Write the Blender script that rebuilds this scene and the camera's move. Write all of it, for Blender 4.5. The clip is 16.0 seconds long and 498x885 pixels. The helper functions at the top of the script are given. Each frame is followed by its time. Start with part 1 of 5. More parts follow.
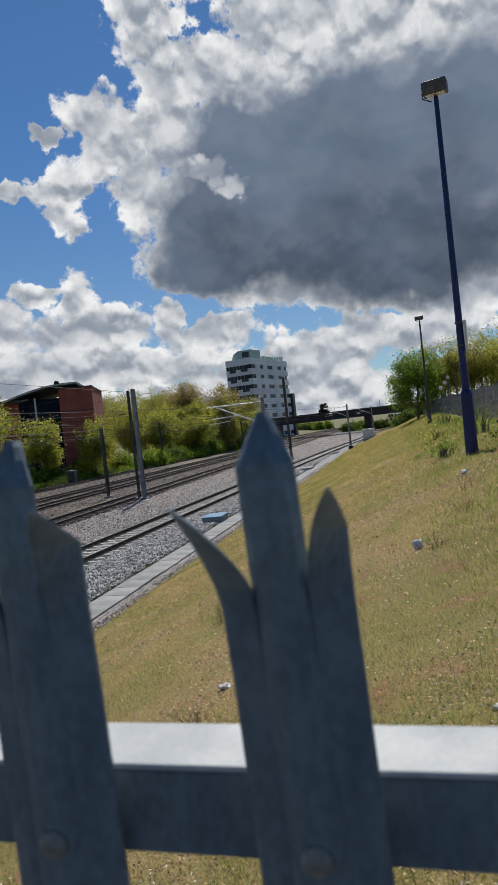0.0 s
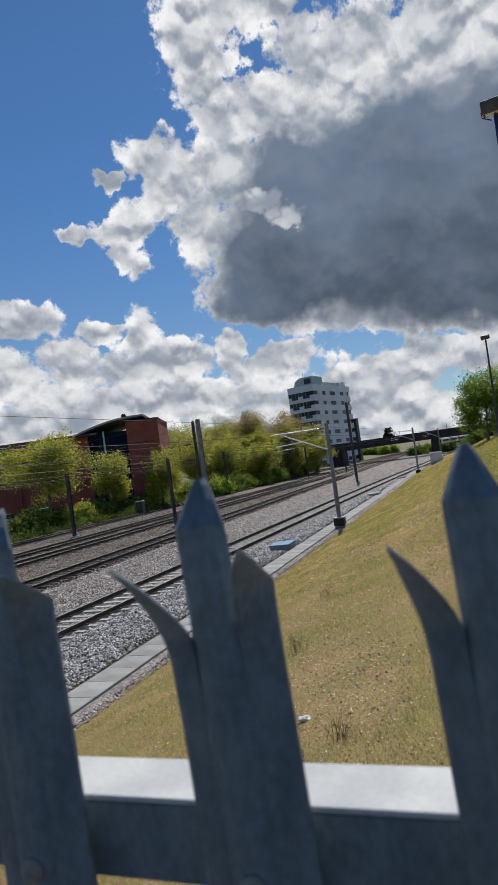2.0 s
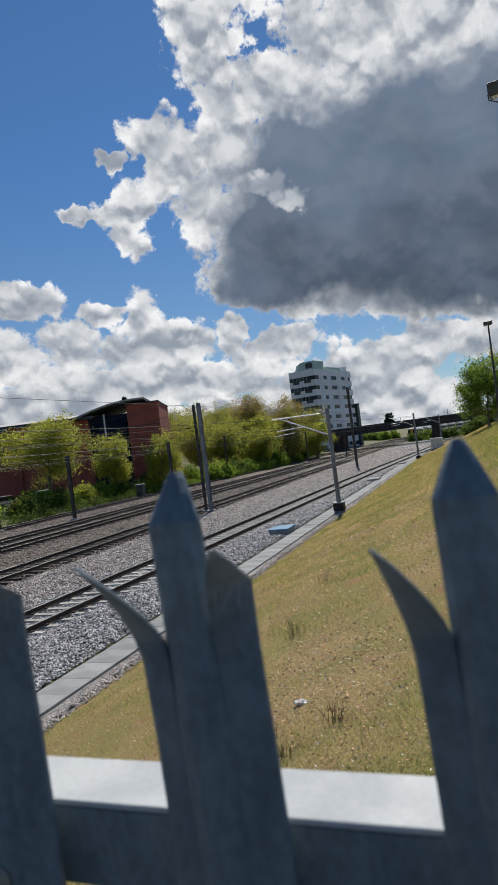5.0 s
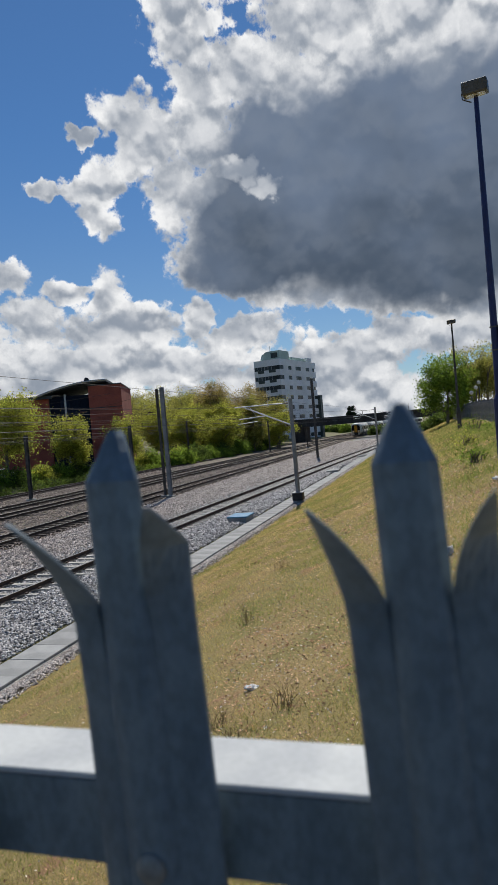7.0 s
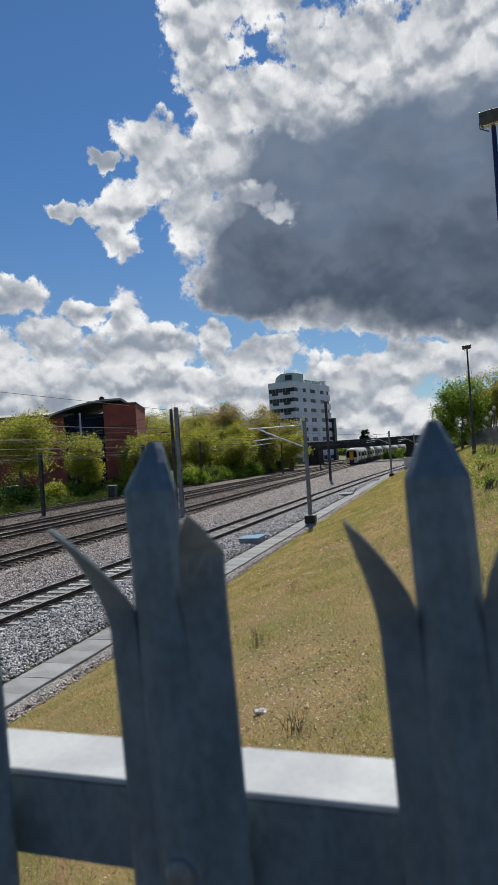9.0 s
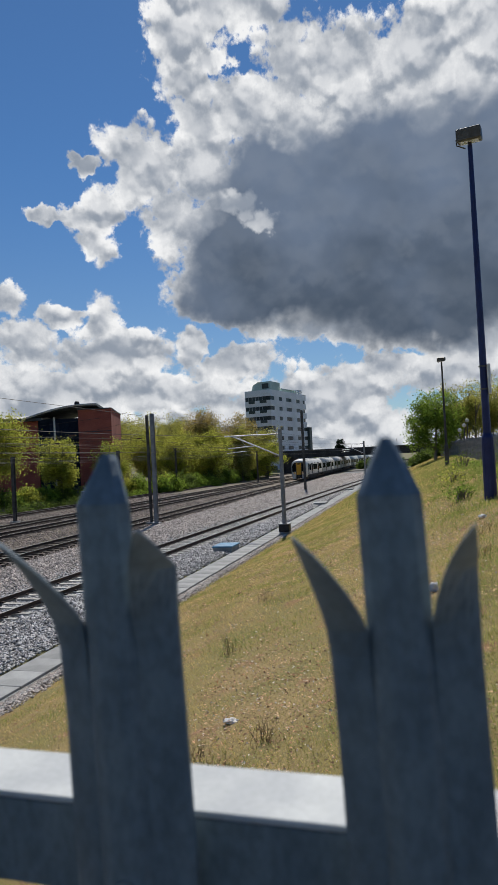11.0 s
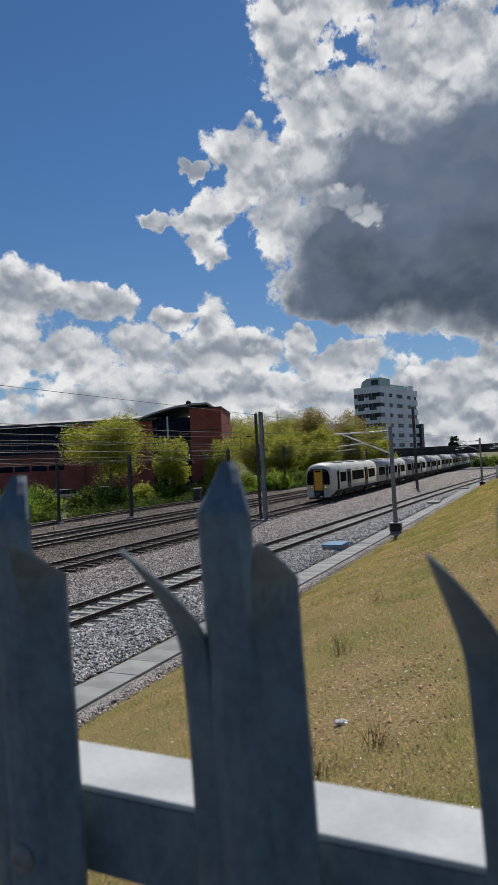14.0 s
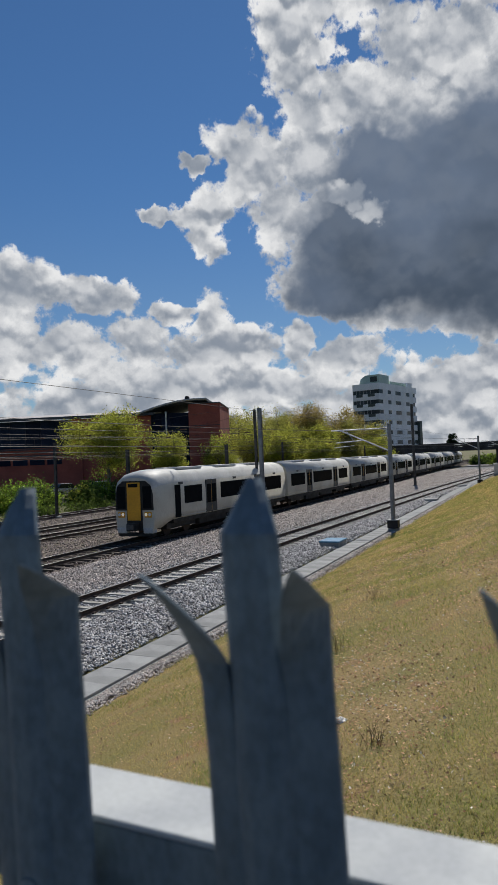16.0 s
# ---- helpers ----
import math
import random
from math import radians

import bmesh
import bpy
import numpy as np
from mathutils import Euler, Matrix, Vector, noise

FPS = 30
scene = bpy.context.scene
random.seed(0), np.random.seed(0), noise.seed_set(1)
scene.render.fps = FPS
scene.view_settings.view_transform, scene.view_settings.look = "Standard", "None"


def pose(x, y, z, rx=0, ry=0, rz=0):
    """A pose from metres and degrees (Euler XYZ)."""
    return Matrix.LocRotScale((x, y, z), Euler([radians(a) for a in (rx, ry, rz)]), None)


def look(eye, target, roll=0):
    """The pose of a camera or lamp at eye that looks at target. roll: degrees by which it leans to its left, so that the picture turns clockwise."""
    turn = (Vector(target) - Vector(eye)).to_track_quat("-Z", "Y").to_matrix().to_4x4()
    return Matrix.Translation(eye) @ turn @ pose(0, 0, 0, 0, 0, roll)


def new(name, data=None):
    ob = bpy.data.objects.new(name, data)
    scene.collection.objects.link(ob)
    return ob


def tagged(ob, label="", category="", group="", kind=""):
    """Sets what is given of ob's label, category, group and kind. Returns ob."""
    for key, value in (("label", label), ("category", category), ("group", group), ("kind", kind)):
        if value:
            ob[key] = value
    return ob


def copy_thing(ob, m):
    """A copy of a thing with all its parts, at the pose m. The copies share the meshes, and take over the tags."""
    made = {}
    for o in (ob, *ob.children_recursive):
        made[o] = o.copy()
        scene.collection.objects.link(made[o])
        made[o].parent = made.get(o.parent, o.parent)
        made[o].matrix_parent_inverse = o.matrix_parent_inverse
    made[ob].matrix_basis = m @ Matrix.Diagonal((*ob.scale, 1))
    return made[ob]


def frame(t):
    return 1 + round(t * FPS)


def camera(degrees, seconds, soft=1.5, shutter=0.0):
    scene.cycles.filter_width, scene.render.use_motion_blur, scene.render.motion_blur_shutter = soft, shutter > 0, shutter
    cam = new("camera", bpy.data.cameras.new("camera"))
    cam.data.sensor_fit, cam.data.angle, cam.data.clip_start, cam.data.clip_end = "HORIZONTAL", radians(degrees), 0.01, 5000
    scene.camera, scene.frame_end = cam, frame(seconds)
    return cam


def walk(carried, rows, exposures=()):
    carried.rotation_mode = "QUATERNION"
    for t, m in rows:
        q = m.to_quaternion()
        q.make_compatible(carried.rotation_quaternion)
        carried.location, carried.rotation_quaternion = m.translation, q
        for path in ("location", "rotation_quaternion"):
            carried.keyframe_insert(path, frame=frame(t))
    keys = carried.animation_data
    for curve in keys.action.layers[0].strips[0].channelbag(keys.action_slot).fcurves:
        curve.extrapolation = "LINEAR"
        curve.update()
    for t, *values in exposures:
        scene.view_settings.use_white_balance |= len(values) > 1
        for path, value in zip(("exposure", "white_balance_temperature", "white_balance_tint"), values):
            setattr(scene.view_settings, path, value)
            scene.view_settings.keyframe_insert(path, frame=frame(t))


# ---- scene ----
# camera: seconds, x, y, z, yaw, pitch, roll
PATH = [
    (0, 0.0613, -0.0278, 4.1446, 13.41, -1.28, 6.28),
    (0.5, 0.0678, -0.0457, 4.1461, 17.08, 0.96, 7.73),
    (1, 0.0490, -0.0359, 4.1510, 18.67, -1.06, 8.10),
    (1.5, 0.0224, -0.0298, 4.1587, 17.79, -0.02, 8.81),
    (2, -0.0072, -0.0455, 4.1576, 18.99, 1.79, 7.84),
    (2.5, -0.0153, -0.0467, 4.1636, 19.13, 1.93, 7.79),
    (3, -0.0133, -0.0440, 4.1630, 19.40, 1.53, 7.55),
    (3.5, -0.0086, -0.0321, 4.1639, 18.98, 1.56, 7.22),
    (6, -0.0024, -0.0152, 4.1556, 19.06, -0.21, 7.31),
    (6.5, -0.0015, -0.0122, 4.1520, 18.68, 0.13, 7.02),
    (7, 0.0029, -0.0087, 4.1456, 15.73, -1.01, 4.92),
    (7.5, 0.0179, -0.0084, 4.1408, 14.31, -0.41, 3.95),
    (8, 0.0094, -0.0179, 4.1432, 15.47, -0.65, 5.07),
    (8.5, -0.0069, -0.0239, 4.1418, 17.12, 0.28, 4.01),
    (11, 0.0045, -0.0178, 4.1451, 14.74, 1.50, 2.88),
    (11.5, -0.0125, -0.0205, 4.1442, 16.52, 1.13, 2.58),
    (12, -0.0072, -0.0124, 4.1485, 17.54, 1.40, 2.73),
    (12.5, -0.0054, -0.0092, 4.1476, 18.97, 1.32, 2.56),
    (13, -0.0060, -0.0192, 4.1473, 21.22, 1.40, 3.08),
    (13.5, 0.0003, -0.0168, 4.1522, 22.29, 1.84, 2.70),
    (14, -0.0069, -0.0062, 4.1507, 24.17, 1.78, 2.87),
    (14.5, 0.0000, 0.0000, 4.1500, 26.00, 1.75, 3.00),
    (15, 0.0088, 0.0053, 4.1527, 26.72, 1.54, 3.79),
    (15.5, -0.0212, -0.0152, 4.1623, 27.45, 2.74, 2.46),
    (16, -0.0295, 0.0092, 4.1621, 24.01, 1.40, 2.40),
]
cam = camera(41.44, 16.0, soft=1.0)
cam.data.dof.use_dof = True
cam.data.dof.focus_distance = 45.0
cam.data.dof.aperture_fstop = 18.0

# ---------------------------------------------------------------- light
SUN_AZ, SUN_EL = -11.0, 50.0
SKY = 0.070
scene.view_settings.exposure = -0.1


def node(tree, kind, inputs=(), operation="", data_type="", blend_type="", interpolation_type=""):
    n = tree.nodes.new(kind)
    if operation:
        n.operation = operation
    if data_type:
        n.data_type = data_type
    if blend_type:
        n.blend_type = blend_type
    if interpolation_type:
        n.interpolation_type = interpolation_type
    for k, v in dict(inputs).items():
        if isinstance(v, bpy.types.NodeSocket):
            tree.links.new(v, n.inputs[k])
        else:
            n.inputs[k].default_value = v
    return n


def maths(tree, op, a, b=0.0, c=0.0):
    return node(tree, "ShaderNodeMath", {0: a, 1: b, 2: c}, operation=op).outputs[0]


def smooth(tree, x, lo, hi, a=0.0, b=1.0):
    return node(tree, "ShaderNodeMapRange", {"Value": x, "From Min": lo, "From Max": hi, "To Min": a, "To Max": b},
                interpolation_type="SMOOTHSTEP").outputs["Result"]


def mix_rgb(tree, fac, a, b):
    n = node(tree, "ShaderNodeMix", data_type="RGBA")
    for sock, v in ((n.inputs[0], fac), (n.inputs[6], a), (n.inputs[7], b)):
        if isinstance(v, bpy.types.NodeSocket):
            tree.links.new(v, sock)
        else:
            sock.default_value = v if not isinstance(v, tuple) else (*v[:3], 1)
    return n.outputs[2]


def noise_of(tree, vec, scale, detail=5.0, rough=0.55, distort=0.0):
    return node(tree, "ShaderNodeTexNoise", {"Vector": vec, "Scale": scale, "Detail": detail, "Roughness": rough,
                                             "Distortion": distort}).outputs[0]


# cumulus lobes: azimuth from +y to the right, elevation, half width, half height (degrees)
HEAP = [(-19.6, 33.2, 3.4, 4.2), (-18.6, 29.4, 2.4, 3.0), (-13.6, 28.2, 4.4, 2.4), (-12.4, 35.4, 5.0, 2.6), (-9.6, 31.6, 3.6, 3.6), (-16.0, 34.6, 3.0, 2.0), (-16.4, 31.6, 1.8, 1.6), (-5.6, 31.0, 5.0, 3.4),
        (1.6, 31.0, 7.2, 4.1), (8.9, 30.3, 6.1, 4.4), (-4.4, 26.8, 5.9, 3.6), (4.5, 26.6, 8.1, 5.6), (-7.4, 20.0, 12.8, 8.2),
        (4.9, 17.2, 13.4, 9.8), (-15.4, 16.4, 6.6, 4.7), (-3.4, 11.9, 12.6, 3.6),
        (-19.3, 32.9, 3.0, 2.6), (-9.4, 27.4, 3.6, 2.6), (-3.0, 26.4, 3.4, 2.4)]
SPURS = [(-22.6, 24.2, 3.4, 2.8), (-25.8, 21.6, 2.9, 2.4), (-26.6, 18.8, 2.4, 1.7), (-20.4, 20.8, 2.8, 3.4), 
         (-14.7, 21.1, 3.5, 1.9), (-18.0, 24.4, 3.8, 3.6),
         (-18.6, 19.6, 3.4, 3.2), (-17.6, 27.0, 2.6, 2.4), (-23.6, 25.6, 3.2, 2.4), (-27.9, 24.7, 1.5, 0.9),
         (-31.2, 20.9, 2.2, 0.8), (-28.4, 20.8, 2.4, 1.3)]
BANK = [(-35.8, 13.6, 3.0, 2.0), (-30.6, 13.2, 2.4, 1.2), (-26.8, 12.7, 2.4, 2.6), (-32.9, 10.8, 3.9, 2.5), (-26.0, 9.4, 6.6, 2.3), (-19.0, 10.2, 2.4, 1.9),
        (-30.8, 7.1, 8.4, 2.6), (-15.4, 8.3, 5.6, 2.0), (-21.3, 6.4, 8.0, 2.2), (-6.7, 5.2, 8.2, 3.0), (-2.3, 7.3, 3.6, 2.1),
        (2.8, 6.4, 5.6, 2.1), (6.1, 8.9, 6.1, 2.7), (-43.5, 14.7, 5.4, 2.9), (-37.5, 13.9, 2.9, 2.1), (-46.5, 10.2, 8.4, 4.3),
        (-39.6, 9.2, 6.0, 3.0), (-13.0, 4.0, 12.0, 2.4), (-34.0, 4.5, 14.0, 2.4)]
UNDERSIDES = [(-3.9, 19.8, 12.6, 6.0), (1.4, 13.4, 15.5, 5.0), (-13.0, 14.4, 7.6, 2.7), (-11.4, 23.4, 4.9, 3.2), (-3.6, 24.2, 6.4, 3.0),
              (6.2, 22.0, 8.0, 6.0), (-4.2, 16.4, 12.6, 4.2), (-15.6, 17.4, 4.2, 3.0), (-12.6, 20.4, 5.4, 4.2)]


def make_world():
    w = bpy.data.worlds.new("sky")
    w.use_nodes = True
    scene.world = w
    t = w.node_tree
    t.nodes.clear()
    sky = node(t, "ShaderNodeTexSky")
    sky.sky_type, sky.sun_disc = "NISHITA", False
    sky.sun_elevation, sky.sun_rotation = radians(SUN_EL), radians(SUN_AZ)
    sky.altitude, sky.air_density, sky.dust_density, sky.ozone_density = 300.0, 1.0, 0.05, 4.0
    way = node(t, "ShaderNodeTexCoord").outputs["Generated"]
    xyz = node(t, "ShaderNodeSeparateXYZ", {0: way}).outputs
    az = maths(t, "MULTIPLY", maths(t, "ARCTAN2", xyz[0], xyz[1]), 180 / math.pi)
    el = maths(t, "MULTIPLY", maths(t, "ARCSINE", xyz[2]), 180 / math.pi)
    flat = node(t, "ShaderNodeCombineXYZ", {0: az, 1: el, 2: 0.0}).outputs[0]

    def fbm(vec, scale, detail, rough, shift=(0, 0, 0), distort=0.0):
        v = node(t, "ShaderNodeVectorMath", {0: vec, 1: shift}, operation="ADD").outputs[0]
        return noise_of(t, v, scale, detail, rough, distort)

    def centred(x, gain):
        return maths(t, "MULTIPLY", maths(t, "SUBTRACT", x, 0.5), gain)

    # puffy cells: inverted distance to scattered points, softened by noise
    warp = node(t, "ShaderNodeTexNoise", {"Vector": flat, "Scale": 0.5, "Detail": 4.0})
    warped = node(t, "ShaderNodeVectorMath", {0: node(t, "ShaderNodeVectorMath", {0: warp.outputs["Color"], 1: (0.5, 0.5, 0.5)}, operation="SUBTRACT").outputs[0], 1: (1.7, 1.7, 0.0)},
                  operation="MULTIPLY").outputs[0]
    moved = node(t, "ShaderNodeVectorMath", {0: flat, 1: warped}, operation="ADD").outputs[0]

    def puffs(scale, shift=(0, 0, 0)):
        v = node(t, "ShaderNodeVectorMath", {0: moved, 1: shift}, operation="ADD").outputs[0]
        vo = node(t, "ShaderNodeTexVoronoi", {"Vector": v, "Scale": scale})
        vo.feature = "SMOOTH_F1"
        vo.inputs["Smoothness"].default_value = 0.35
        return maths(t, "SUBTRACT", 0.75, vo.outputs["Distance"])

    big, fine = fbm(flat, 0.13, 3, 0.5), fbm(flat, 0.42, 7, 0.52)
    puff = maths(t, "ADD", maths(t, "MULTIPLY", puffs(0.33), 0.6), maths(t, "MULTIPLY", puffs(0.85), 0.22))
    relief = maths(t, "ADD", puff, centred(fine, 0.42))
    puff_b = maths(t, "ADD", maths(t, "MULTIPLY", puffs(0.33, (0.12, 0.7, 0)), 0.6), maths(t, "MULTIPLY", puffs(0.85, (0.06, 0.35, 0)), 0.22))
    relief_b = maths(t, "ADD", puff_b, centred(fbm(flat, 0.42, 7, 0.52, (0.12, 0.6, 0)), 0.42))
    rag = fbm(flat, 1.3, 7, 0.68, (0, 0, 4))
    wob = maths(t, "ADD", centred(big, 0.7), maths(t, "MULTIPLY", maths(t, "SUBTRACT", relief, 0.28), 0.95))
    wob = maths(t, "ADD", wob, centred(rag, 0.75))

    # lobes are pulled out of round by two sizes of swirl
    swirl = flat
    for scale, reach in ((0.17, 5.5), (0.55, 2.4), (1.5, 0.9)):
        c = node(t, "ShaderNodeTexNoise", {"Vector": flat, "Scale": scale, "Detail": 3.0})
        c = node(t, "ShaderNodeVectorMath", {0: c.outputs["Color"], 1: (0.5, 0.5, 0.5)}, operation="SUBTRACT").outputs[0]
        c = node(t, "ShaderNodeVectorMath", {0: c, 1: (reach, reach * 0.8, 0.0)}, operation="MULTIPLY").outputs[0]
        swirl = node(t, "ShaderNodeVectorMath", {0: swirl, 1: c}, operation="ADD").outputs[0]

    def lobes(rows, k=0.25):
        total = None
        for a, e, ra, re in rows:
            v = node(t, "ShaderNodeVectorMath", {0: swirl, 1: (a, e, 0)}, operation="SUBTRACT").outputs[0]
            v = node(t, "ShaderNodeVectorMath", {0: v, 1: (1 / ra, 1 / re, 0)}, operation="MULTIPLY").outputs[0]
            d = maths(t, "SUBTRACT", 1.0, node(t, "ShaderNodeVectorMath", {0: v}, operation="LENGTH").outputs["Value"])
            total = d if total is None else maths(t, "SMOOTH_MAX", total, d, k)
        return total

    # elsewhere in the sky, scattered clouds of the same kind
    other = maths(t, "MULTIPLY", maths(t, "SUBTRACT", fbm(flat, 0.055, 4, 0.5, (300, 40, 0)), 0.66), 4.0)
    away = maths(t, "MAXIMUM", smooth(t, maths(t, "ABSOLUTE", maths(t, "ADD", az, 20.0)), 34.0, 46.0), smooth(t, el, 40.0, 50.0))
    other = maths(t, "SUBTRACT", other, maths(t, "MULTIPLY", maths(t, "SUBTRACT", 1.0, away), 9.0))
    low = maths(t, "SUBTRACT", smooth(t, el, 9.0, 2.5, 0.0, 1.5), 1.05)
    heap = lobes(HEAP + SPURS)
    under = lobes(UNDERSIDES, 0.5)
    heap = maths(t, "ADD", heap, smooth(t, under, -0.1, 0.5, 0.0, 0.9))
    body = maths(t, "MAXIMUM", maths(t, "MAXIMUM", heap, lobes(BANK)), maths(t, "MAXIMUM", other, low))
    dens = maths(t, "ADD", body, wob)
    cover = smooth(t, dens, -0.03, 0.22)
    shade = maths(t, "ADD", under, maths(t, "ADD", centred(big, 0.9), maths(t, "MULTIPLY", maths(t, "SUBTRACT", relief, 0.28), 0.5)))
    dark = smooth(t, shade, -0.22, 0.34)
    # a bright scrap of cloud before the dark mass
    scrap = maths(t, "ADD", lobes([(-14.9, 21.4, 2.4, 1.3), (-12.6, 20.4, 2.6, 0.9)]), maths(t, "MULTIPLY", maths(t, "SUBTRACT", relief, 0.28), 0.6))
    dark = maths(t, "MULTIPLY", dark, smooth(t, scrap, 0.02, 0.4, 1.0, 0.1))
    lit = smooth(t, maths(t, "SUBTRACT", relief, relief_b), -0.17, 0.11)
    thick = smooth(t, dens, 0.15, 0.9)
    lit = maths(t, "MULTIPLY", lit, smooth(t, relief, -0.05, 0.42, 0.3, 1.0))
    lit = maths(t, "ADD", lit, maths(t, "MULTIPLY", smooth(t, dens, 0.5, 0.05), 0.22))
    bright = mix_rgb(t, lit, (0.285, 0.33, 0.40), (0.98, 0.985, 0.99))
    bright = mix_rgb(t, maths(t, "MULTIPLY", thick, 0.4), bright, (0.34, 0.385, 0.46))
    depth = smooth(t, maths(t, "ADD", maths(t, "MULTIPLY", el, 0.045), centred(big, 1.4)), 0.35, 1.25)
    grey = mix_rgb(t, depth, (0.075, 0.103, 0.148), (0.16, 0.21, 0.30))
    grey = mix_rgb(t, maths(t, "MULTIPLY", lit, 0.18), grey, (0.30, 0.34, 0.40))
    cloud = mix_rgb(t, dark, bright, grey)
    blue = node(t, "ShaderNodeMix", {0: 1.0}, data_type="RGBA", blend_type="MULTIPLY")
    t.links.new(sky.outputs[0], blue.inputs[6])
    t.links.new(mix_rgb(t, smooth(t, el, 4.0, 26.0), (0.86, 0.97, 1.05), (0.66, 0.97, 1.2)), blue.inputs[7])
    b1 = node(t, "ShaderNodeBackground", {"Color": blue.outputs[2], "Strength": SKY})
    b2 = node(t, "ShaderNodeBackground", {"Color": cloud, "Strength": 1.0})
    m = node(t, "ShaderNodeMixShader", {0: cover, 1: b1.outputs[0], 2: b2.outputs[0]})
    node(t, "ShaderNodeOutputWorld", {0: m.outputs[0]})
    w.cycles.sampling_method = "MANUAL"
    w.cycles.sample_map_resolution = 512


make_world()
sun = new("sun", bpy.data.lights.new("sun", "SUN"))
sun.data.energy, sun.data.angle, sun.data.color = 4.6, radians(0.5), (1.0, 0.95, 0.87)
sd = Vector((math.sin(radians(SUN_AZ)) * math.cos(radians(SUN_EL)), math.cos(radians(SUN_AZ)) * math.cos(radians(SUN_EL)), math.sin(radians(SUN_EL))))
sun.matrix_world = look(sd * 200, (0, 0, 0))


# ---------------------------------------------------------------- materials
def material(name, base, second=None, rough=0.7, metal=0.0, scale=3.0, fine=40.0, bump=0.15, dist=0.01, spread=0.35, third=None, vary=0.0,
             island=0.0, space="Object", stretch=(1, 1, 1), spec=0.5, trans=0.0, ior=1.45):
    """Two scales of colour variation, roughness wear and a fine bump."""
    m = bpy.data.materials.new(name)
    m.use_nodes = True
    t = m.node_tree
    t.nodes.clear()
    second = second or tuple(c * (1 - spread) for c in base)
    vec = node(t, "ShaderNodeTexCoord").outputs["Object"]
    if space == "World":
        vec = node(t, "ShaderNodeNewGeometry").outputs["Position"]
    if stretch != (1, 1, 1):
        vec = node(t, "ShaderNodeVectorMath", {0: vec, 1: stretch}, operation="MULTIPLY").outputs[0]
    n1, n2 = noise_of(t, vec, scale, 4, 0.6), noise_of(t, vec, fine, 3, 0.6)
    col = mix_rgb(t, smooth(t, n1, 0.35, 0.65), base, second)
    if third:
        n3 = noise_of(t, vec, scale * 2.7, 6, 0.65, 0.4)
        col = mix_rgb(t, smooth(t, n3, 0.54, 0.68), col, third)
    gain = smooth(t, n2, 0.25, 0.75, 1 - spread * 0.6, 1 + spread * 0.5)
    if vary:
        rnd = node(t, "ShaderNodeObjectInfo").outputs["Random"]
        gain = maths(t, "MULTIPLY", gain, smooth(t, rnd, 0.0, 1.0, 1 - vary, 1 + vary))
    if island:
        rnd = node(t, "ShaderNodeNewGeometry").outputs["Random Per Island"]
        gain = maths(t, "MULTIPLY", gain, smooth(t, rnd, 0.0, 1.0, 1 - island, 1 + island))
    grey = node(t, "ShaderNodeCombineColor", {0: gain, 1: gain, 2: gain}).outputs[0]
    mul = node(t, "ShaderNodeMix", {0: 1.0}, data_type="RGBA", blend_type="MULTIPLY")
    t.links.new(col, mul.inputs[6])
    t.links.new(grey, mul.inputs[7])
    b = node(t, "ShaderNodeBsdfPrincipled", {"Base Color": mul.outputs[2], "Metallic": metal,
                                             "Roughness": smooth(t, n1, 0.2, 0.8, max(rough - 0.1, 0.03), min(rough + 0.1, 1.0)),
                                             "Specular IOR Level": spec, "IOR": ior})
    if bump:
        bp = node(t, "ShaderNodeBump", {"Height": n2, "Strength": bump, "Distance": dist})
        t.links.new(bp.outputs[0], b.inputs["Normal"])
    surf = b.outputs[0]
    if trans:
        tr = node(t, "ShaderNodeBsdfTranslucent", {"Color": mul.outputs[2]})
        surf = node(t, "ShaderNodeMixShader", {0: trans, 1: surf, 2: tr.outputs[0]}).outputs[0]
    node(t, "ShaderNodeOutputMaterial", {0: surf})
    return m


def glow(name, color, strength):
    m = bpy.data.materials.new(name)
    m.use_nodes = True
    b = m.node_tree.nodes["Principled BSDF"]
    b.inputs["Base Color"].default_value = (*color, 1)
    b.inputs["Emission Color"].default_value = (*color, 1)
    b.inputs["Emission Strength"].default_value = strength
    return m


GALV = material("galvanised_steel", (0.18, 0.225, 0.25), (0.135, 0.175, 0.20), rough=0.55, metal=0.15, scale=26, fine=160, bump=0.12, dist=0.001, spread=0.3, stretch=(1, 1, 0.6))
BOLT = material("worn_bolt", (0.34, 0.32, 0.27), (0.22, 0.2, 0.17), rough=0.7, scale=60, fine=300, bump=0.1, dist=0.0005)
# paler copy of GALV: sunlight on the rail top is put into the colour
GALV_SUNLIT = material("galvanised_sunlit_tone", (0.50, 0.52, 0.52), (0.44, 0.46, 0.47), rough=0.75, metal=0.1, scale=16, fine=220, bump=0.06, dist=0.001, spread=0.12)
MAST = material("galvanised_mast", (0.26, 0.27, 0.28), (0.19, 0.20, 0.21), rough=0.6, metal=0.3, scale=2, fine=30, bump=0.1, spread=0.25)
MAST_OLD = material("weathered_mast", (0.10, 0.095, 0.09), (0.06, 0.055, 0.05), rough=0.75, metal=0.2, scale=2, fine=25, spread=0.3)
ALUMINIUM = material("bright_aluminium", (0.62, 0.63, 0.64), (0.52, 0.53, 0.54), rough=0.5, metal=0.3, scale=3, fine=40, bump=0.03, spread=0.12)
DARK = material("black_paint", (0.018, 0.018, 0.02), rough=0.6, scale=4, fine=40, spread=0.3)
INSUL = material("brown_insulator", (0.10, 0.05, 0.035), rough=0.3, bump=0.0)
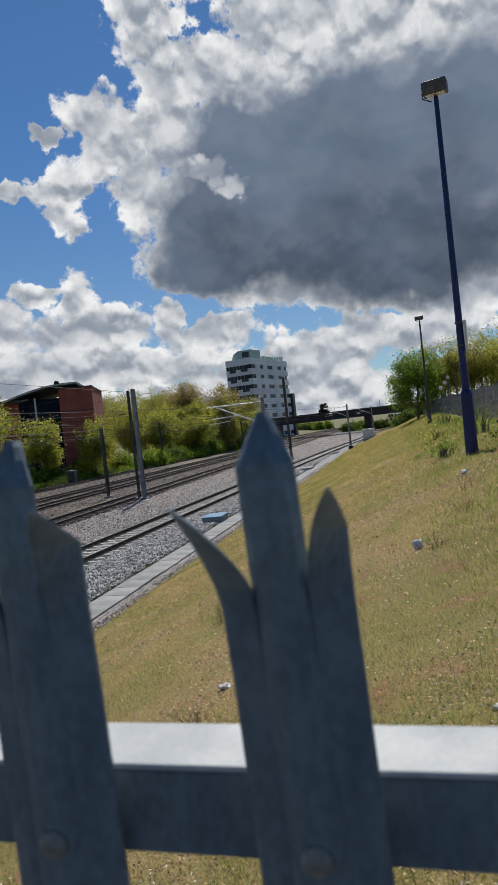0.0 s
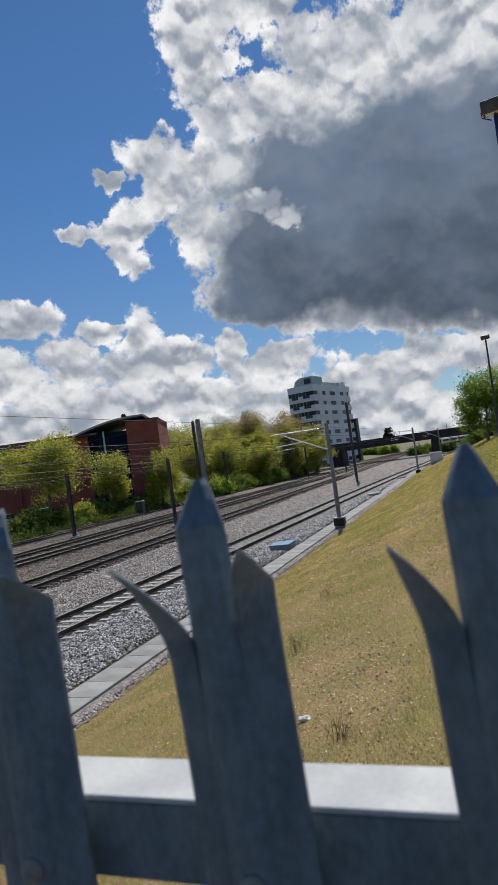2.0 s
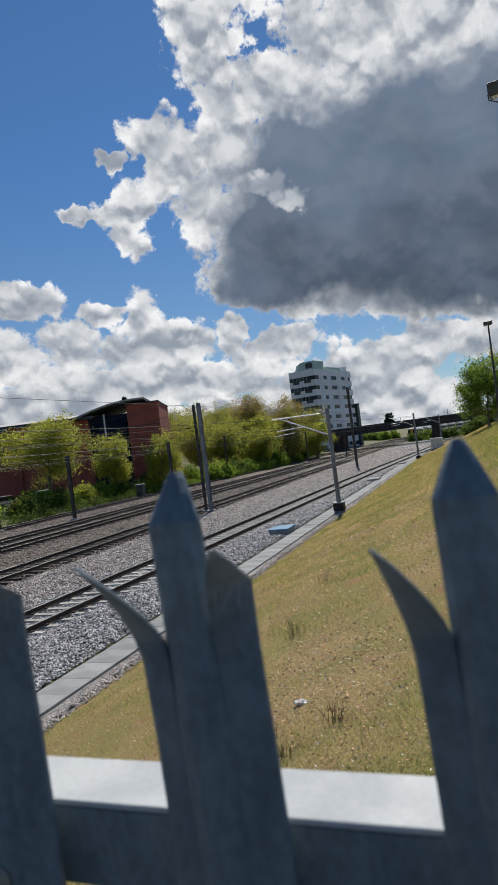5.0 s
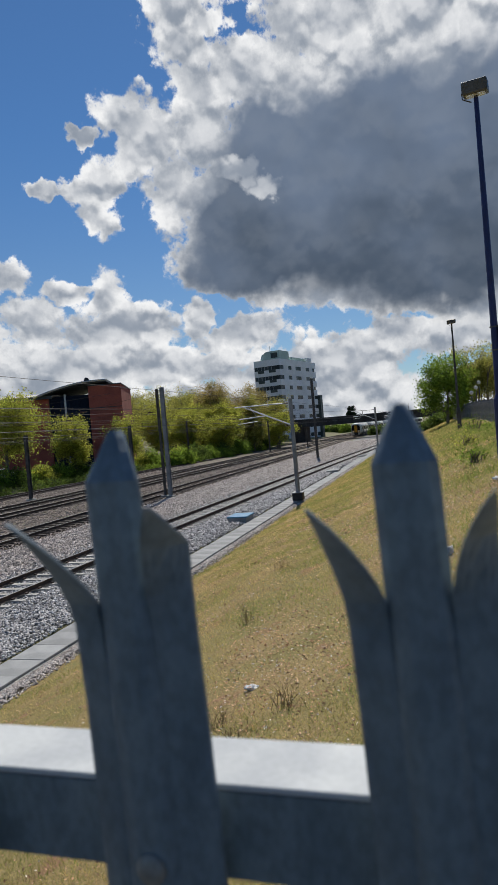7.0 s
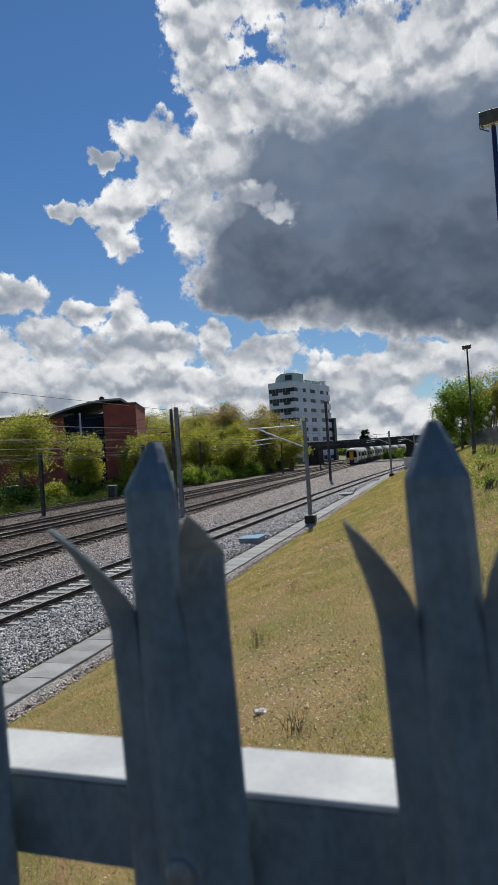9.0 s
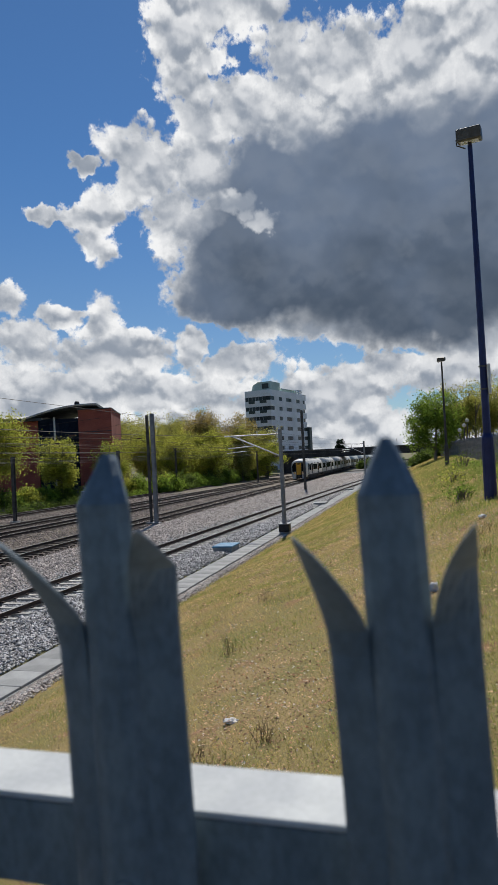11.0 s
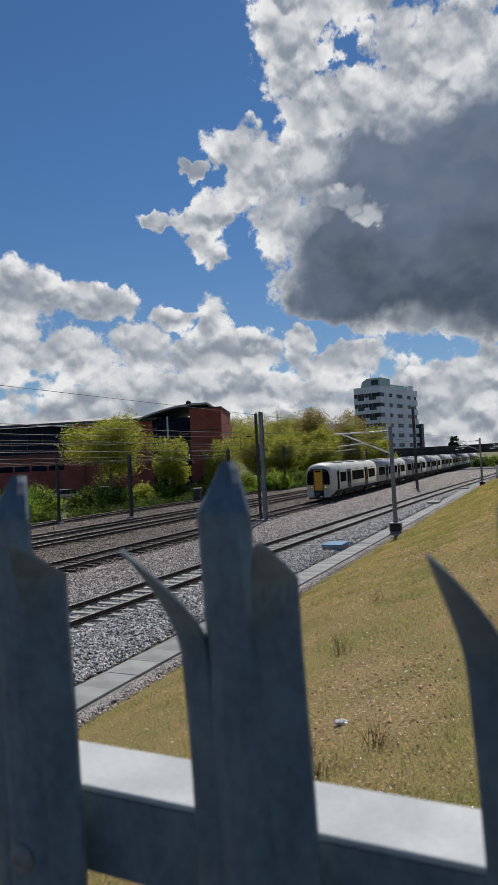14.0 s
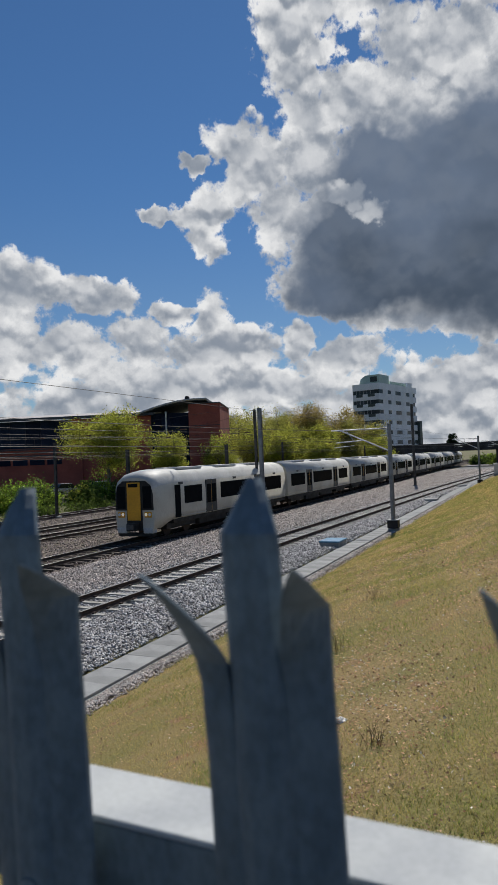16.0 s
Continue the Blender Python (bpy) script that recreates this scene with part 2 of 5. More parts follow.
BLUE_POLE = material("dark_blue_paint", (0.012, 0.02, 0.11), (0.009, 0.014, 0.08), rough=0.4, scale=3, fine=50, bump=0.05, spread=0.2)
LAMP_GREY = material("lamp_grey_paint", (0.11, 0.11, 0.105), rough=0.5, scale=5, fine=40)
LAMP_GLASS = material("lamp_glass", (0.6, 0.6, 0.55), rough=0.2, bump=0.0, spread=0.1)
GRASS_BASE = material("dry_turf", (0.31, 0.23, 0.11), (0.22, 0.195, 0.08), rough=0.95, scale=0.6, fine=46, bump=0.6, dist=0.02, spread=0.6,
                      third=(0.29, 0.17, 0.105), space="World", spec=0.1)
# unseen ground behind the viewpoint, added dark to cut tan bounce on the pales
ASPHALT = material("unseen_dark_asphalt", (0.055, 0.055, 0.057), (0.04, 0.04, 0.042), rough=0.9, scale=0.6, fine=40, bump=0.3, dist=0.01, spread=0.3, space="World")
BLADE = material("dry_grass_blade", (0.66, 0.495, 0.215), (0.46, 0.405, 0.14), rough=0.85, scale=0.7, fine=6, bump=0.0, island=0.4, space="World",
                 trans=0.6, spec=0.1)
BLADE_GREEN = material("green_grass_blade", (0.21, 0.29, 0.065), (0.31, 0.33, 0.095), rough=0.8, scale=0.8, fine=6, bump=0.0, island=0.35, space="World",
                       trans=0.6, spec=0.1)
FAR_GROUND = material("rough_ground", (0.12, 0.13, 0.04), (0.17, 0.14, 0.07), rough=0.95, scale=0.08, fine=1.5, bump=0.5, dist=0.1, spread=0.4, space="World")
BALLAST = material("new_ballast", (0.25, 0.245, 0.24), (0.17, 0.165, 0.16), rough=0.9, scale=1.2, fine=22, bump=1.0, dist=0.06, spread=0.6, space="World")
BALLAST_OLD = material("old_brown_ballast", (0.20, 0.16, 0.125), (0.14, 0.115, 0.09), rough=0.95, scale=0.6, fine=20, bump=1.0, dist=0.05, spread=0.55,
                       space="World", third=(0.12, 0.12, 0.04))
STONE = material("ballast_stone", (0.47, 0.46, 0.45), (0.33, 0.32, 0.315), rough=0.85, scale=2.5, fine=60, bump=0.2, island=0.55, space="World")
STONE_PINK = material("ballast_stone_pink", (0.47, 0.42, 0.385), (0.35, 0.31, 0.28), rough=0.9, scale=1.5, fine=60, bump=0.2, island=0.5, space="World")
STONE_OLD = material("ballast_stone_old", (0.33, 0.27, 0.235), (0.22, 0.18, 0.15), rough=0.9, scale=1.5, fine=60, bump=0.2, island=0.5, space="World")
CONCRETE = material("concrete", (0.33, 0.335, 0.33), (0.25, 0.255, 0.25), rough=0.85, scale=1.2, fine=45, bump=0.3, dist=0.004, spread=0.25, vary=0.1)
SLEEPER = material("concrete_sleeper", (0.50, 0.48, 0.44), (0.38, 0.36, 0.32), rough=0.85, scale=3, fine=45, bump=0.3, dist=0.004, spread=0.3, vary=0.15)
SLEEPER_OLD = material("stained_sleeper", (0.085, 0.065, 0.055), (0.055, 0.042, 0.036), rough=0.9, scale=2, fine=30, bump=0.3, island=0.3)
RAIL = material("rusty_rail", (0.075, 0.045, 0.032), (0.05, 0.033, 0.026), rough=0.8, scale=2, fine=40, spread=0.3)
RAIL_TOP = material("worn_railhead", (0.20, 0.195, 0.19), rough=0.42, metal=0.8, scale=2, fine=60, bump=0.03, spread=0.15)
BLUE_LID = material("blue_lid", (0.055, 0.24, 0.42), (0.045, 0.19, 0.34), rough=0.45, scale=6, fine=60, bump=0.05, spread=0.2)
WHITE_PAINT = material("white_paint", (0.72, 0.72, 0.70), rough=0.5, scale=1.5, fine=20, spread=0.15)


# ---------------------------------------------------------------- mesh helpers
def mesh_object(name, data, mats, parent=None, label=""):
    for m in mats if isinstance(mats, (list, tuple)) else [mats]:
        data.materials.append(m)
    ob = new(name, data)
    if parent:
        ob.parent = parent
    if label:
        ob["label"] = label
    return ob


def part(name, bm, mat, parent=None, label="", soft=False):
    """Links a bmesh as one mesh object under its thing."""
    bmesh.ops.recalc_face_normals(bm, faces=bm.faces)
    data = bpy.data.meshes.new(name)
    bm.to_mesh(data)
    bm.free()
    if soft:
        data.polygons.foreach_set("use_smooth", [True] * len(data.polygons))
    return mesh_object(name, data, mat, parent, label)


def shared(ob):
    """The mesh of an object that only served to build it."""
    data = ob.data
    bpy.data.objects.remove(ob)
    return data


def raw(name, verts, faces, mat, parent=None, label=""):
    data = bpy.data.meshes.new(name)
    data.from_pydata(verts, [], faces)
    data.update()
    return mesh_object(name, data, mat, parent, label)


def thing(name, m, label, category, group="", kind=""):
    ob = new(name)
    ob.empty_display_size = 0.2
    ob.matrix_basis = m
    return tagged(ob, label, category, group, kind)


def box(bm, x0, x1, y0, y1, z0, z1, bevel=0.0, mat=0):
    v = [bm.verts.new((x, y, z)) for x in (x0, x1) for y in (y0, y1) for z in (z0, z1)]
    fs = [bm.faces.new([v[i] for i in q]) for q in ((0, 1, 3, 2), (4, 6, 7, 5), (0, 4, 5, 1), (2, 3, 7, 6), (0, 2, 6, 4), (1, 5, 7, 3))]
    for f in fs:
        f.material_index = mat
    if bevel:
        es = list({e for f in fs for e in f.edges})
        bmesh.ops.bevel(bm, geom=es, offset=bevel, segments=2, affect="EDGES", profile=0.5)
    return v


def boxm(*a, **k):
    bm = bmesh.new()
    box(bm, *a, **k)
    return bm


def tube(bm, pts, radii, sides=8, cap=True):
    """A tube through points with a radius at each."""
    rings = []
    pts = [Vector(p) for p in pts]
    for i, p in enumerate(pts):
        d = (pts[min(i + 1, len(pts) - 1)] - pts[max(i - 1, 0)]).normalized()
        side = d.cross(Vector((0, 0, 1)))
        side = side.normalized() if side.length > 0.05 else Vector((1, 0, 0))
        up = side.cross(d)
        r = radii[i] if isinstance(radii, (list, tuple)) else radii
        rings.append([bm.verts.new(p + (side * math.cos(a) + up * math.sin(a)) * r) for a in [2 * math.pi * k / sides for k in range(sides)]])
    for a, b in zip(rings, rings[1:]):
        for k in range(sides):
            bm.faces.new((a[k], a[(k + 1) % sides], b[(k + 1) % sides], b[k]))
    if cap:
        bm.faces.new(rings[0][::-1])
        bm.faces.new(rings[-1])


def tubem(pts, radii, sides=8):
    bm = bmesh.new()
    tube(bm, pts, radii, sides)
    return bm


def prism(bm, outline, y0, y1, mat=0):
    """An (x, z) outline pushed along y."""
    a = [bm.verts.new((x, y0, z)) for x, z in outline]
    b = [bm.verts.new((x, y1, z)) for x, z in outline]
    n = len(a)
    fs = [bm.faces.new((a[i], a[(i + 1) % n], b[(i + 1) % n], b[i])) for i in range(n)]
    fs += [bm.faces.new(a), bm.faces.new(b[::-1])]
    for f in fs:
        f.material_index = mat


def lerp(rows, y):
    """Piecewise smooth value of (y, value) rows."""
    return float(np.interp(y, [r[0] for r in rows], [r[1] for r in rows]))


# ---------------------------------------------------------------- lines of the railway: centre x by y
def line_1(y):
    return -13.4 + 0.02 * y + 0.00019 * y * y if y < 130 else -7.59 + 0.069 * (y - 130)


def line_2(y):
    bend = max(0.0, y - 190.0)
    return -20.2 - 0.009 * min(y, 190) + 0.00055 * bend * bend


def line_3(y):
    return line_2(y) - 7.2 + min(0.032 * max(y - 30, 0), 3.6)


def line_4(y):
    return line_2(y) - 11.0 + min(0.032 * max(y - 30, 0), 3.9)


def line_5(y):
    return line_2(y) - 18.0 + min(0.045 * max(y - 60, 0), 7.0)


def ground_z(x, y):
    """Height of the land."""
    left, foot = -40.5, -7.75
    if x < left:
        return -0.3 + min(0.9, (left - x) * 0.14)
    if x < foot:
        return -0.3
    crest = 1.9 + 0.25 * math.sin(y * 0.11)
    up = min(x, crest) - foot
    fade = 1.0 if y < 95 else max(0.25, 1 - (y - 95) / 90)
    z = -0.3 + 0.362 * up * fade
    if x > crest:
        z += min(0.25, 0.06 * (x - crest))
    return z + 0.06 * math.sin(x * 1.3 + y * 0.7) * min(1, up / 2) * math.sin(y * 0.37)


def make_ground():
    xs = sorted(set([-4200, -2000, -900, -400, -200, -120, -80, -60, -50, -44, -40.5] + [-38 + 2.5 * i for i in range(12)] + [-9, -7.75]
                    + [-7.5 + 0.25 * i for i in range(48)] + [5, 6, 8, 11, 16, 24, 40, 80, 200, 600, 2000, 4200]))
    ys = sorted(set([-4200, -1500, -400, -120, -50, -20, -10] + [-6 + 0.5 * i for i in range(90)] + [40 + 2 * i for i in range(60)]
                    + [165, 180, 210, 260, 350, 500, 900, 1600, 2800, 4200]))
    verts = [(x, y, ground_z(x, y)) for y in ys for x in xs]
    n = len(xs)
    faces = [(j * n + i, j * n + i + 1, (j + 1) * n + i + 1, (j + 1) * n + i) for j in range(len(ys) - 1) for i in range(n - 1)]
    ob = raw("ground", verts, faces, [FAR_GROUND, GRASS_BASE, ASPHALT])
    k = 0
    for j in range(len(ys) - 1):
        for i in range(n - 1):
            ob.data.polygons[k].material_index = 2 if -7.75 <= xs[i] < 40 and -60 < ys[j] < 0 else 1 if -8.2 < xs[i] < 12 and -8 < ys[j] < 170 else 0
            ob.data.polygons[k].use_smooth = True
            k += 1
    return tagged(ob, "grassy railway land falling from a dry embankment to flat ground", "ground", kind="structure")


make_ground()


def ribbon(name, left, right, top, y0, y1, step, mat, label, category, foot=0.35):
    """A bed between two lines with sloping shoulders."""
    ys = np.arange(y0, y1 + step, step)
    verts, faces = [], []
    for y in ys:
        a, b = left(y), right(y)
        for f in range(9):
            x = a + (b - a) * f / 8
            verts.append((x, y, top + 0.02 * noise.noise((x * 0.8, y * 0.8, 3.0))))
        verts[-9] = (a - foot, y, -0.32)
        verts[-1] = (b + foot, y, -0.32)
    for j in range(len(ys) - 1):
        for i in range(8):
            faces.append((j * 9 + i, j * 9 + i + 1, j * 9 + i + 10, j * 9 + i + 9))
    ob = raw(name, verts, faces, mat)
    ob.data.polygons.foreach_set("use_smooth", [True] * len(faces))
    return tagged(ob, label, category, kind="structure")


ribbon("ballast_bed_1", lambda y: line_2(y) + 2.2, lambda y: max(line_1(y) + 1.9, -9.3), -0.235, -10, 300, 2.0, BALLAST,
       "pale grey crushed stone ballast under a new track", "ballast")
ribbon("ballast_bed_2", lambda y: line_5(y) - 2.2, lambda y: line_2(y) + 2.15, -0.215, -10, 420, 2.0, BALLAST_OLD,
       "brown weathered ballast under four old tracks", "ballast")


# ---------------------------------------------------------------- tracks
RAIL_OUT = [(-0.07, -0.159), (0.07, -0.159), (0.07, -0.148), (0.012, -0.12), (0.012, -0.045), (0.036, -0.03), (0.036, -0.004), (0.03, 0.0),
            (-0.03, 0.0), (-0.036, -0.004), (-0.036, -0.03), (-0.012, -0.045), (-0.012, -0.12), (-0.07, -0.148)]


def rail_mesh(name, centre, off, y0, y1, step, parent):
    ys = np.arange(y0, y1 + step, step)
    n = len(RAIL_OUT)
    verts = [(centre(y) + off + x, y, z) for y in ys for x, z in RAIL_OUT]
    faces, idx = [], []
    for j in range(len(ys) - 1):
        for i in range(n):
            faces.append((j * n + i, j * n + (i + 1) % n, (j + 1) * n + (i + 1) % n, (j + 1) * n + i))
            idx.append(1 if i in (6, 7, 8) else 0)
    ob = raw(name, verts, faces, [RAIL, RAIL_TOP], parent)
    ob.data.polygons.foreach_set("material_index", idx)
    return ob


def track(centre, label, y0, y1, new_track):
    th = thing("railway_track", pose(0, 0, 0), label, "track", "railway tracks")
    for off in (-0.752, 0.752):
        rail_mesh("rail", centre, off, y0, y1, 3.0, th)
    if new_track:
        bm = bmesh.new()
        prism(bm, [(-0.13, -0.36), (0.13, -0.36), (0.10, -0.165), (-0.10, -0.165)], -1.25, 1.25)
        bm.transform(Matrix.Rotation(radians(90), 4, "Z"))
        data = shared(part("sleeper", bm, SLEEPER))
        y = 6.0
        while y < 150:
            ob = new("sleeper", data)
            ob.parent = th
            ob.matrix_basis = pose(centre(y), y, random.uniform(-0.006, 0.004), 0, 0, random.uniform(-0.6, 0.6) - 1.2)
            y += 0.65
        # rail clips, two on each sleeper end, too small to pick apart
        verts, faces = [], []
        y = 6.0
        while y < 60:
            for o in (-0.752, 0.752):
                for s in (-0.1, 0.1):
                    x = centre(y) + o + s
                    b = len(verts)
                    verts += [(x + i, y + j, k) for i in (-0.035, 0.035) for j in (-0.06, 0.06) for k in (-0.165, -0.12)]
                    faces += [tuple(b + i for i in q) for q in ((0, 1, 3, 2), (4, 6, 7, 5), (0, 4, 5, 1), (2, 3, 7, 6), (1, 5, 7, 3))]
            y += 0.65
        tagged(raw("rail_fastening", verts, faces, RAIL, th), kind="stuff")
    else:
        data = shared(part("sleeper", boxm(-1.3, 1.3, -0.125, 0.125, -0.3, -0.168, bevel=0.01), SLEEPER_OLD))
        y = 8.0
        while y < 110:
            ob = new("sleeper", data)
            ob.parent = th
            ob.matrix_basis = pose(centre(y), y, random.uniform(-0.008, 0.004), 0, 0, random.uniform(-1, 1))
            y += 0.7
    return th


track(line_1, "new railway track with pale concrete sleepers on grey ballast", -6, 290, True)
for f in (line_2, line_3, line_4, line_5):
    track(f, "old railway track with rusty rails and dark stained sleepers", -6, 420, False)


def make_trough():
    th = thing("cable_trough", pose(0, 0, 0), "pale concrete cable trough with lids along the foot of the embankment", "cable trough")
    part("channel", boxm(-8.92, -7.78, -6, 130, -0.5, -0.222), CONCRETE, th)
    data = shared(part("lid", boxm(-0.42, 0.42, -0.446, 0.446, -0.05, 0.0, bevel=0.007), CONCRETE))
    y = 4.0
    while y < 128:
        ob = new("lid", data)
        ob.parent = th
        ob.matrix_basis = pose(-8.45 + random.uniform(-0.012, 0.012), y, -0.165 + random.uniform(-0.004, 0.006), random.uniform(-0.5, 0.5), random.uniform(-0.4, 0.4), random.uniform(-0.4, 0.4))
        y += 0.9


make_trough()


# ---------------------------------------------------------------- palisade fence by the camera
LEAN = 0.030
SPAN = ((0.0, 0.0), (0.14, 0.7), (0.32, 1.0), (0.68, 1.0), (0.86, 0.7), (1.0, 0.0))


def plate(bm, rows, t=0.003, rib=0.0006):
    """A bent plate from rows of (z, left (u, w), right (u, w)); t is its thickness, rib the rise of its middle."""
    front, back = [], []
    n = len(SPAN)
    for z, a, b in rows:
        pts = [(a[0] + (b[0] - a[0]) * f - LEAN * z, a[1] + (b[1] - a[1]) * f - rib * g) for f, g in SPAN]
        front.append([bm.verts.new((u, w, z)) for u, w in pts])
        back.append([bm.verts.new((u, w + t, z)) for u, w in pts])
    for i in range(len(rows) - 1):
        for grid in (front, back):
            for k in range(n - 1):
                bm.faces.new((grid[i][k], grid[i][k + 1], grid[i + 1][k + 1], grid[i + 1][k]))
        bm.faces.new((front[i][0], front[i + 1][0], back[i + 1][0], back[i][0]))
        bm.faces.new((front[i][-1], back[i][-1], back[i + 1][-1], front[i + 1][-1]))
    for i in (0, len(rows) - 1):
        bm.faces.new(front[i] + back[i][::-1])


def pale_bm(low):
    """A W-section pale: a middle point bent back and two side points that curl out towards the path; its top is at z = 0."""
    bm = bmesh.new()

    def level(z, half, w):
        return (z, (-half, w), (half, w))
    plate(bm, [level(low, 0.0157, -0.011), level(-0.6, 0.0157, -0.011), level(-0.1, 0.0157, -0.011), level(-0.036, 0.0155, -0.012), level(-0.027, 0.0152, -0.0125),
               level(-0.020, 0.0122, -0.0095), level(-0.012, 0.0088, -0.006), level(-0.004, 0.0050, -0.002), level(0.0, 0.0026, 0.0)], rib=0.0062)
    # the left flange narrows to a sickle
    plate(bm, [(low, (-0.0348, -0.004), (-0.0146, -0.0118)), (-0.6, (-0.0348, -0.004), (-0.0146, -0.0118)), (-0.15, (-0.0348, -0.005), (-0.0146, -0.0118)),
               (-0.105, (-0.035, -0.007), (-0.0150, -0.0130)), (-0.092, (-0.0355, -0.011), (-0.0150, -0.0155)), (-0.083, (-0.0365, -0.0155), (-0.0170, -0.0210)),
               (-0.073, (-0.0378, -0.0215), (-0.0208, -0.0275)), (-0.062, (-0.0393, -0.0295), (-0.0264, -0.0352)), (-0.052, (-0.0403, -0.0385), (-0.0324, -0.0427)),
               (-0.0423, (-0.0407, -0.0495), (-0.0402, -0.0487))], rib=0.0012)
    # the right flange keeps its straight outer edge up to a corner, then is cut off to its point
    plate(bm, [(low, (0.0146, -0.0118), (0.0364, -0.004)), (-0.6, (0.0146, -0.0118), (0.0364, -0.004)), (-0.15, (0.0146, -0.0118), (0.0365, -0.005)),
               (-0.100, (0.0150, -0.0130), (0.0367, -0.0065)), (-0.088, (0.0152, -0.0160), (0.0370, -0.0068)), (-0.075, (0.0180, -0.0223), (0.0374, -0.0072)),
               (-0.0617, (0.0224, -0.0308), (0.0378, -0.0076)), (-0.053, (0.0264, -0.0374), (0.0380, -0.0225)), (-0.045, (0.0311, -0.0433), (0.0377, -0.0355)),
               (-0.0378, (0.0364, -0.0487), (0.0369, -0.0482))], rib=0.0012)
    return bm


def palisade_near():
    turn = Matrix.Translation((-0.0127, 0.3155, 4.1522)) @ Matrix.Rotation(radians(-1.35), 4, "Z")
    th = thing("palisade_fence", turn, "grey galvanised steel palisade fence with splayed triple points", "fence")
    # shade on the rail's front is painted by giving it the darker GALV
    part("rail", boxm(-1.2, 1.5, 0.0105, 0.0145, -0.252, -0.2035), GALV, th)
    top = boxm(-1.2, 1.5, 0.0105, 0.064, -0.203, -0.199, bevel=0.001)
    part("rail", top, GALV_SUNLIT, th, "upper flange of the rail, coloured in a sunlit tone")
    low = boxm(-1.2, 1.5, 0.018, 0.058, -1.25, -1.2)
    part("rail", low, GALV_SUNLIT, th)
    # a splash of bird droppings on the rail
    bm = bmesh.new()
    ring = [bm.verts.new((-0.405 + 0.045 * math.cos(a) * (1 + 0.4 * noise.noise((math.cos(a) * 2, math.sin(a) * 2, 1.0))), 0.036 + 0.02 * math.sin(a) * (1 + 0.4 * noise.noise((math.cos(a), math.sin(a), 5.0))), -0.1984))
            for a in [2 * math.pi * k / 28 for k in range(28)]]
    bm.faces.new(ring)
    for x, w, z in ((-0.385, 0.006, -0.245), (-0.374, 0.004, -0.225), (-0.40, 0.004, -0.23)):
        vs = [bm.verts.new(p) for p in ((x - w, 0.0099, -0.2), (x + w, 0.0099, -0.2), (x + w * 0.6, 0.0099, z), (x - w * 0.4, 0.0099, z))]
        bm.faces.new(vs)
    part("dropping", bm, WHITE_PAINT, th, "white bird dropping splashed on the rail")
    for k in range(-7, 9):
        x = 0.1525 * k
        lean = random.uniform(-0.4, 0.4) if k not in (-2, -1, 0) else 0
        p = part("pale", pale_bm(-1.75), GALV, th)
        p.matrix_basis = pose(x, 0, (-0.0023 if k == -2 else 0.0 if k in (-1, 0) else random.uniform(-0.002, 0.002)), 0, lean, 0)
        bm = bmesh.new()
        bmesh.ops.create_uvsphere(bm, u_segments=14, v_segments=8, radius=0.0085)
        bm.transform(Matrix.Diagonal((1, 0.45, 1, 1)))
        part("bolt", bm, BOLT, p, "domed steel bolt head", soft=True).matrix_basis = pose(0.0075, -0.018, -0.232)
    return th


palisade_near()


# ---------------------------------------------------------------- overhead line masts
def h_section(bm, x, y, z0, z1, w, d, t):
    box(bm, x - w / 2, x + w / 2, y - d / 2, y - d / 2 + t, z0, z1)
    box(bm, x - w / 2, x + w / 2, y + d / 2 - t, y + d / 2, z0, z1)
    box(bm, x - t / 2, x + t / 2, y - d / 2 + t, y + d / 2 - t, z0, z1)


def plain_mast(x, y, top, label, mat, w=0.22, lean=0.0):
    th = thing("overhead_mast", pose(x, y, -0.22, 0, lean, 0), label, "mast", "overhead line masts")
    bm = bmesh.new()
    h_section(bm, 0, 0, 0.15, top + 0.22, w, w, 0.025)
    part("post", bm, mat, th)
    part("foundation", boxm(-0.3, 0.3, -0.3, 0.3, -0.15, 0.17, bevel=0.02), CONCRETE, th, "low concrete foundation")
    return th


def cantilever(th, z, reach, mat, side=-1):
    """A top tube, a raking strut, a register arm and insulators."""
    s = side * reach
    part("top_tube", tubem([(0, 0, z), (s * 1.02, 0, z + 0.02)], 0.036), mat, th)
    part("strut", tubem([(0, 0, z - 1.3), (s * 0.86, 0, z)], 0.036), mat, th)
    part("register_arm", tubem([(s * 0.45, 0, z - 0.62), (s * 0.95, 0, z - 0.7)], 0.028), mat, th)
    part("steady_arm", tubem([(s * 0.62, 0, z - 0.9), (s * 0.98, 0, z - 0.98)], 0.02), mat, th)
    part("dropper", tubem([(s * 0.75, 0, z - 0.02), (s * 0.62, 0, z - 0.66)], 0.012), mat, th)
    for zz in (z, z - 1.28):
        bm = bmesh.new()
        for k in range(5):
            tube(bm, [(side * (0.16 + k * 0.06), 0, zz + (0.06 if zz < z else 0) * 0), (side * (0.185 + k * 0.06), 0, zz)], 0.065, 10)
        part("insulator", bm, INSUL, th, "ribbed brown insulator")


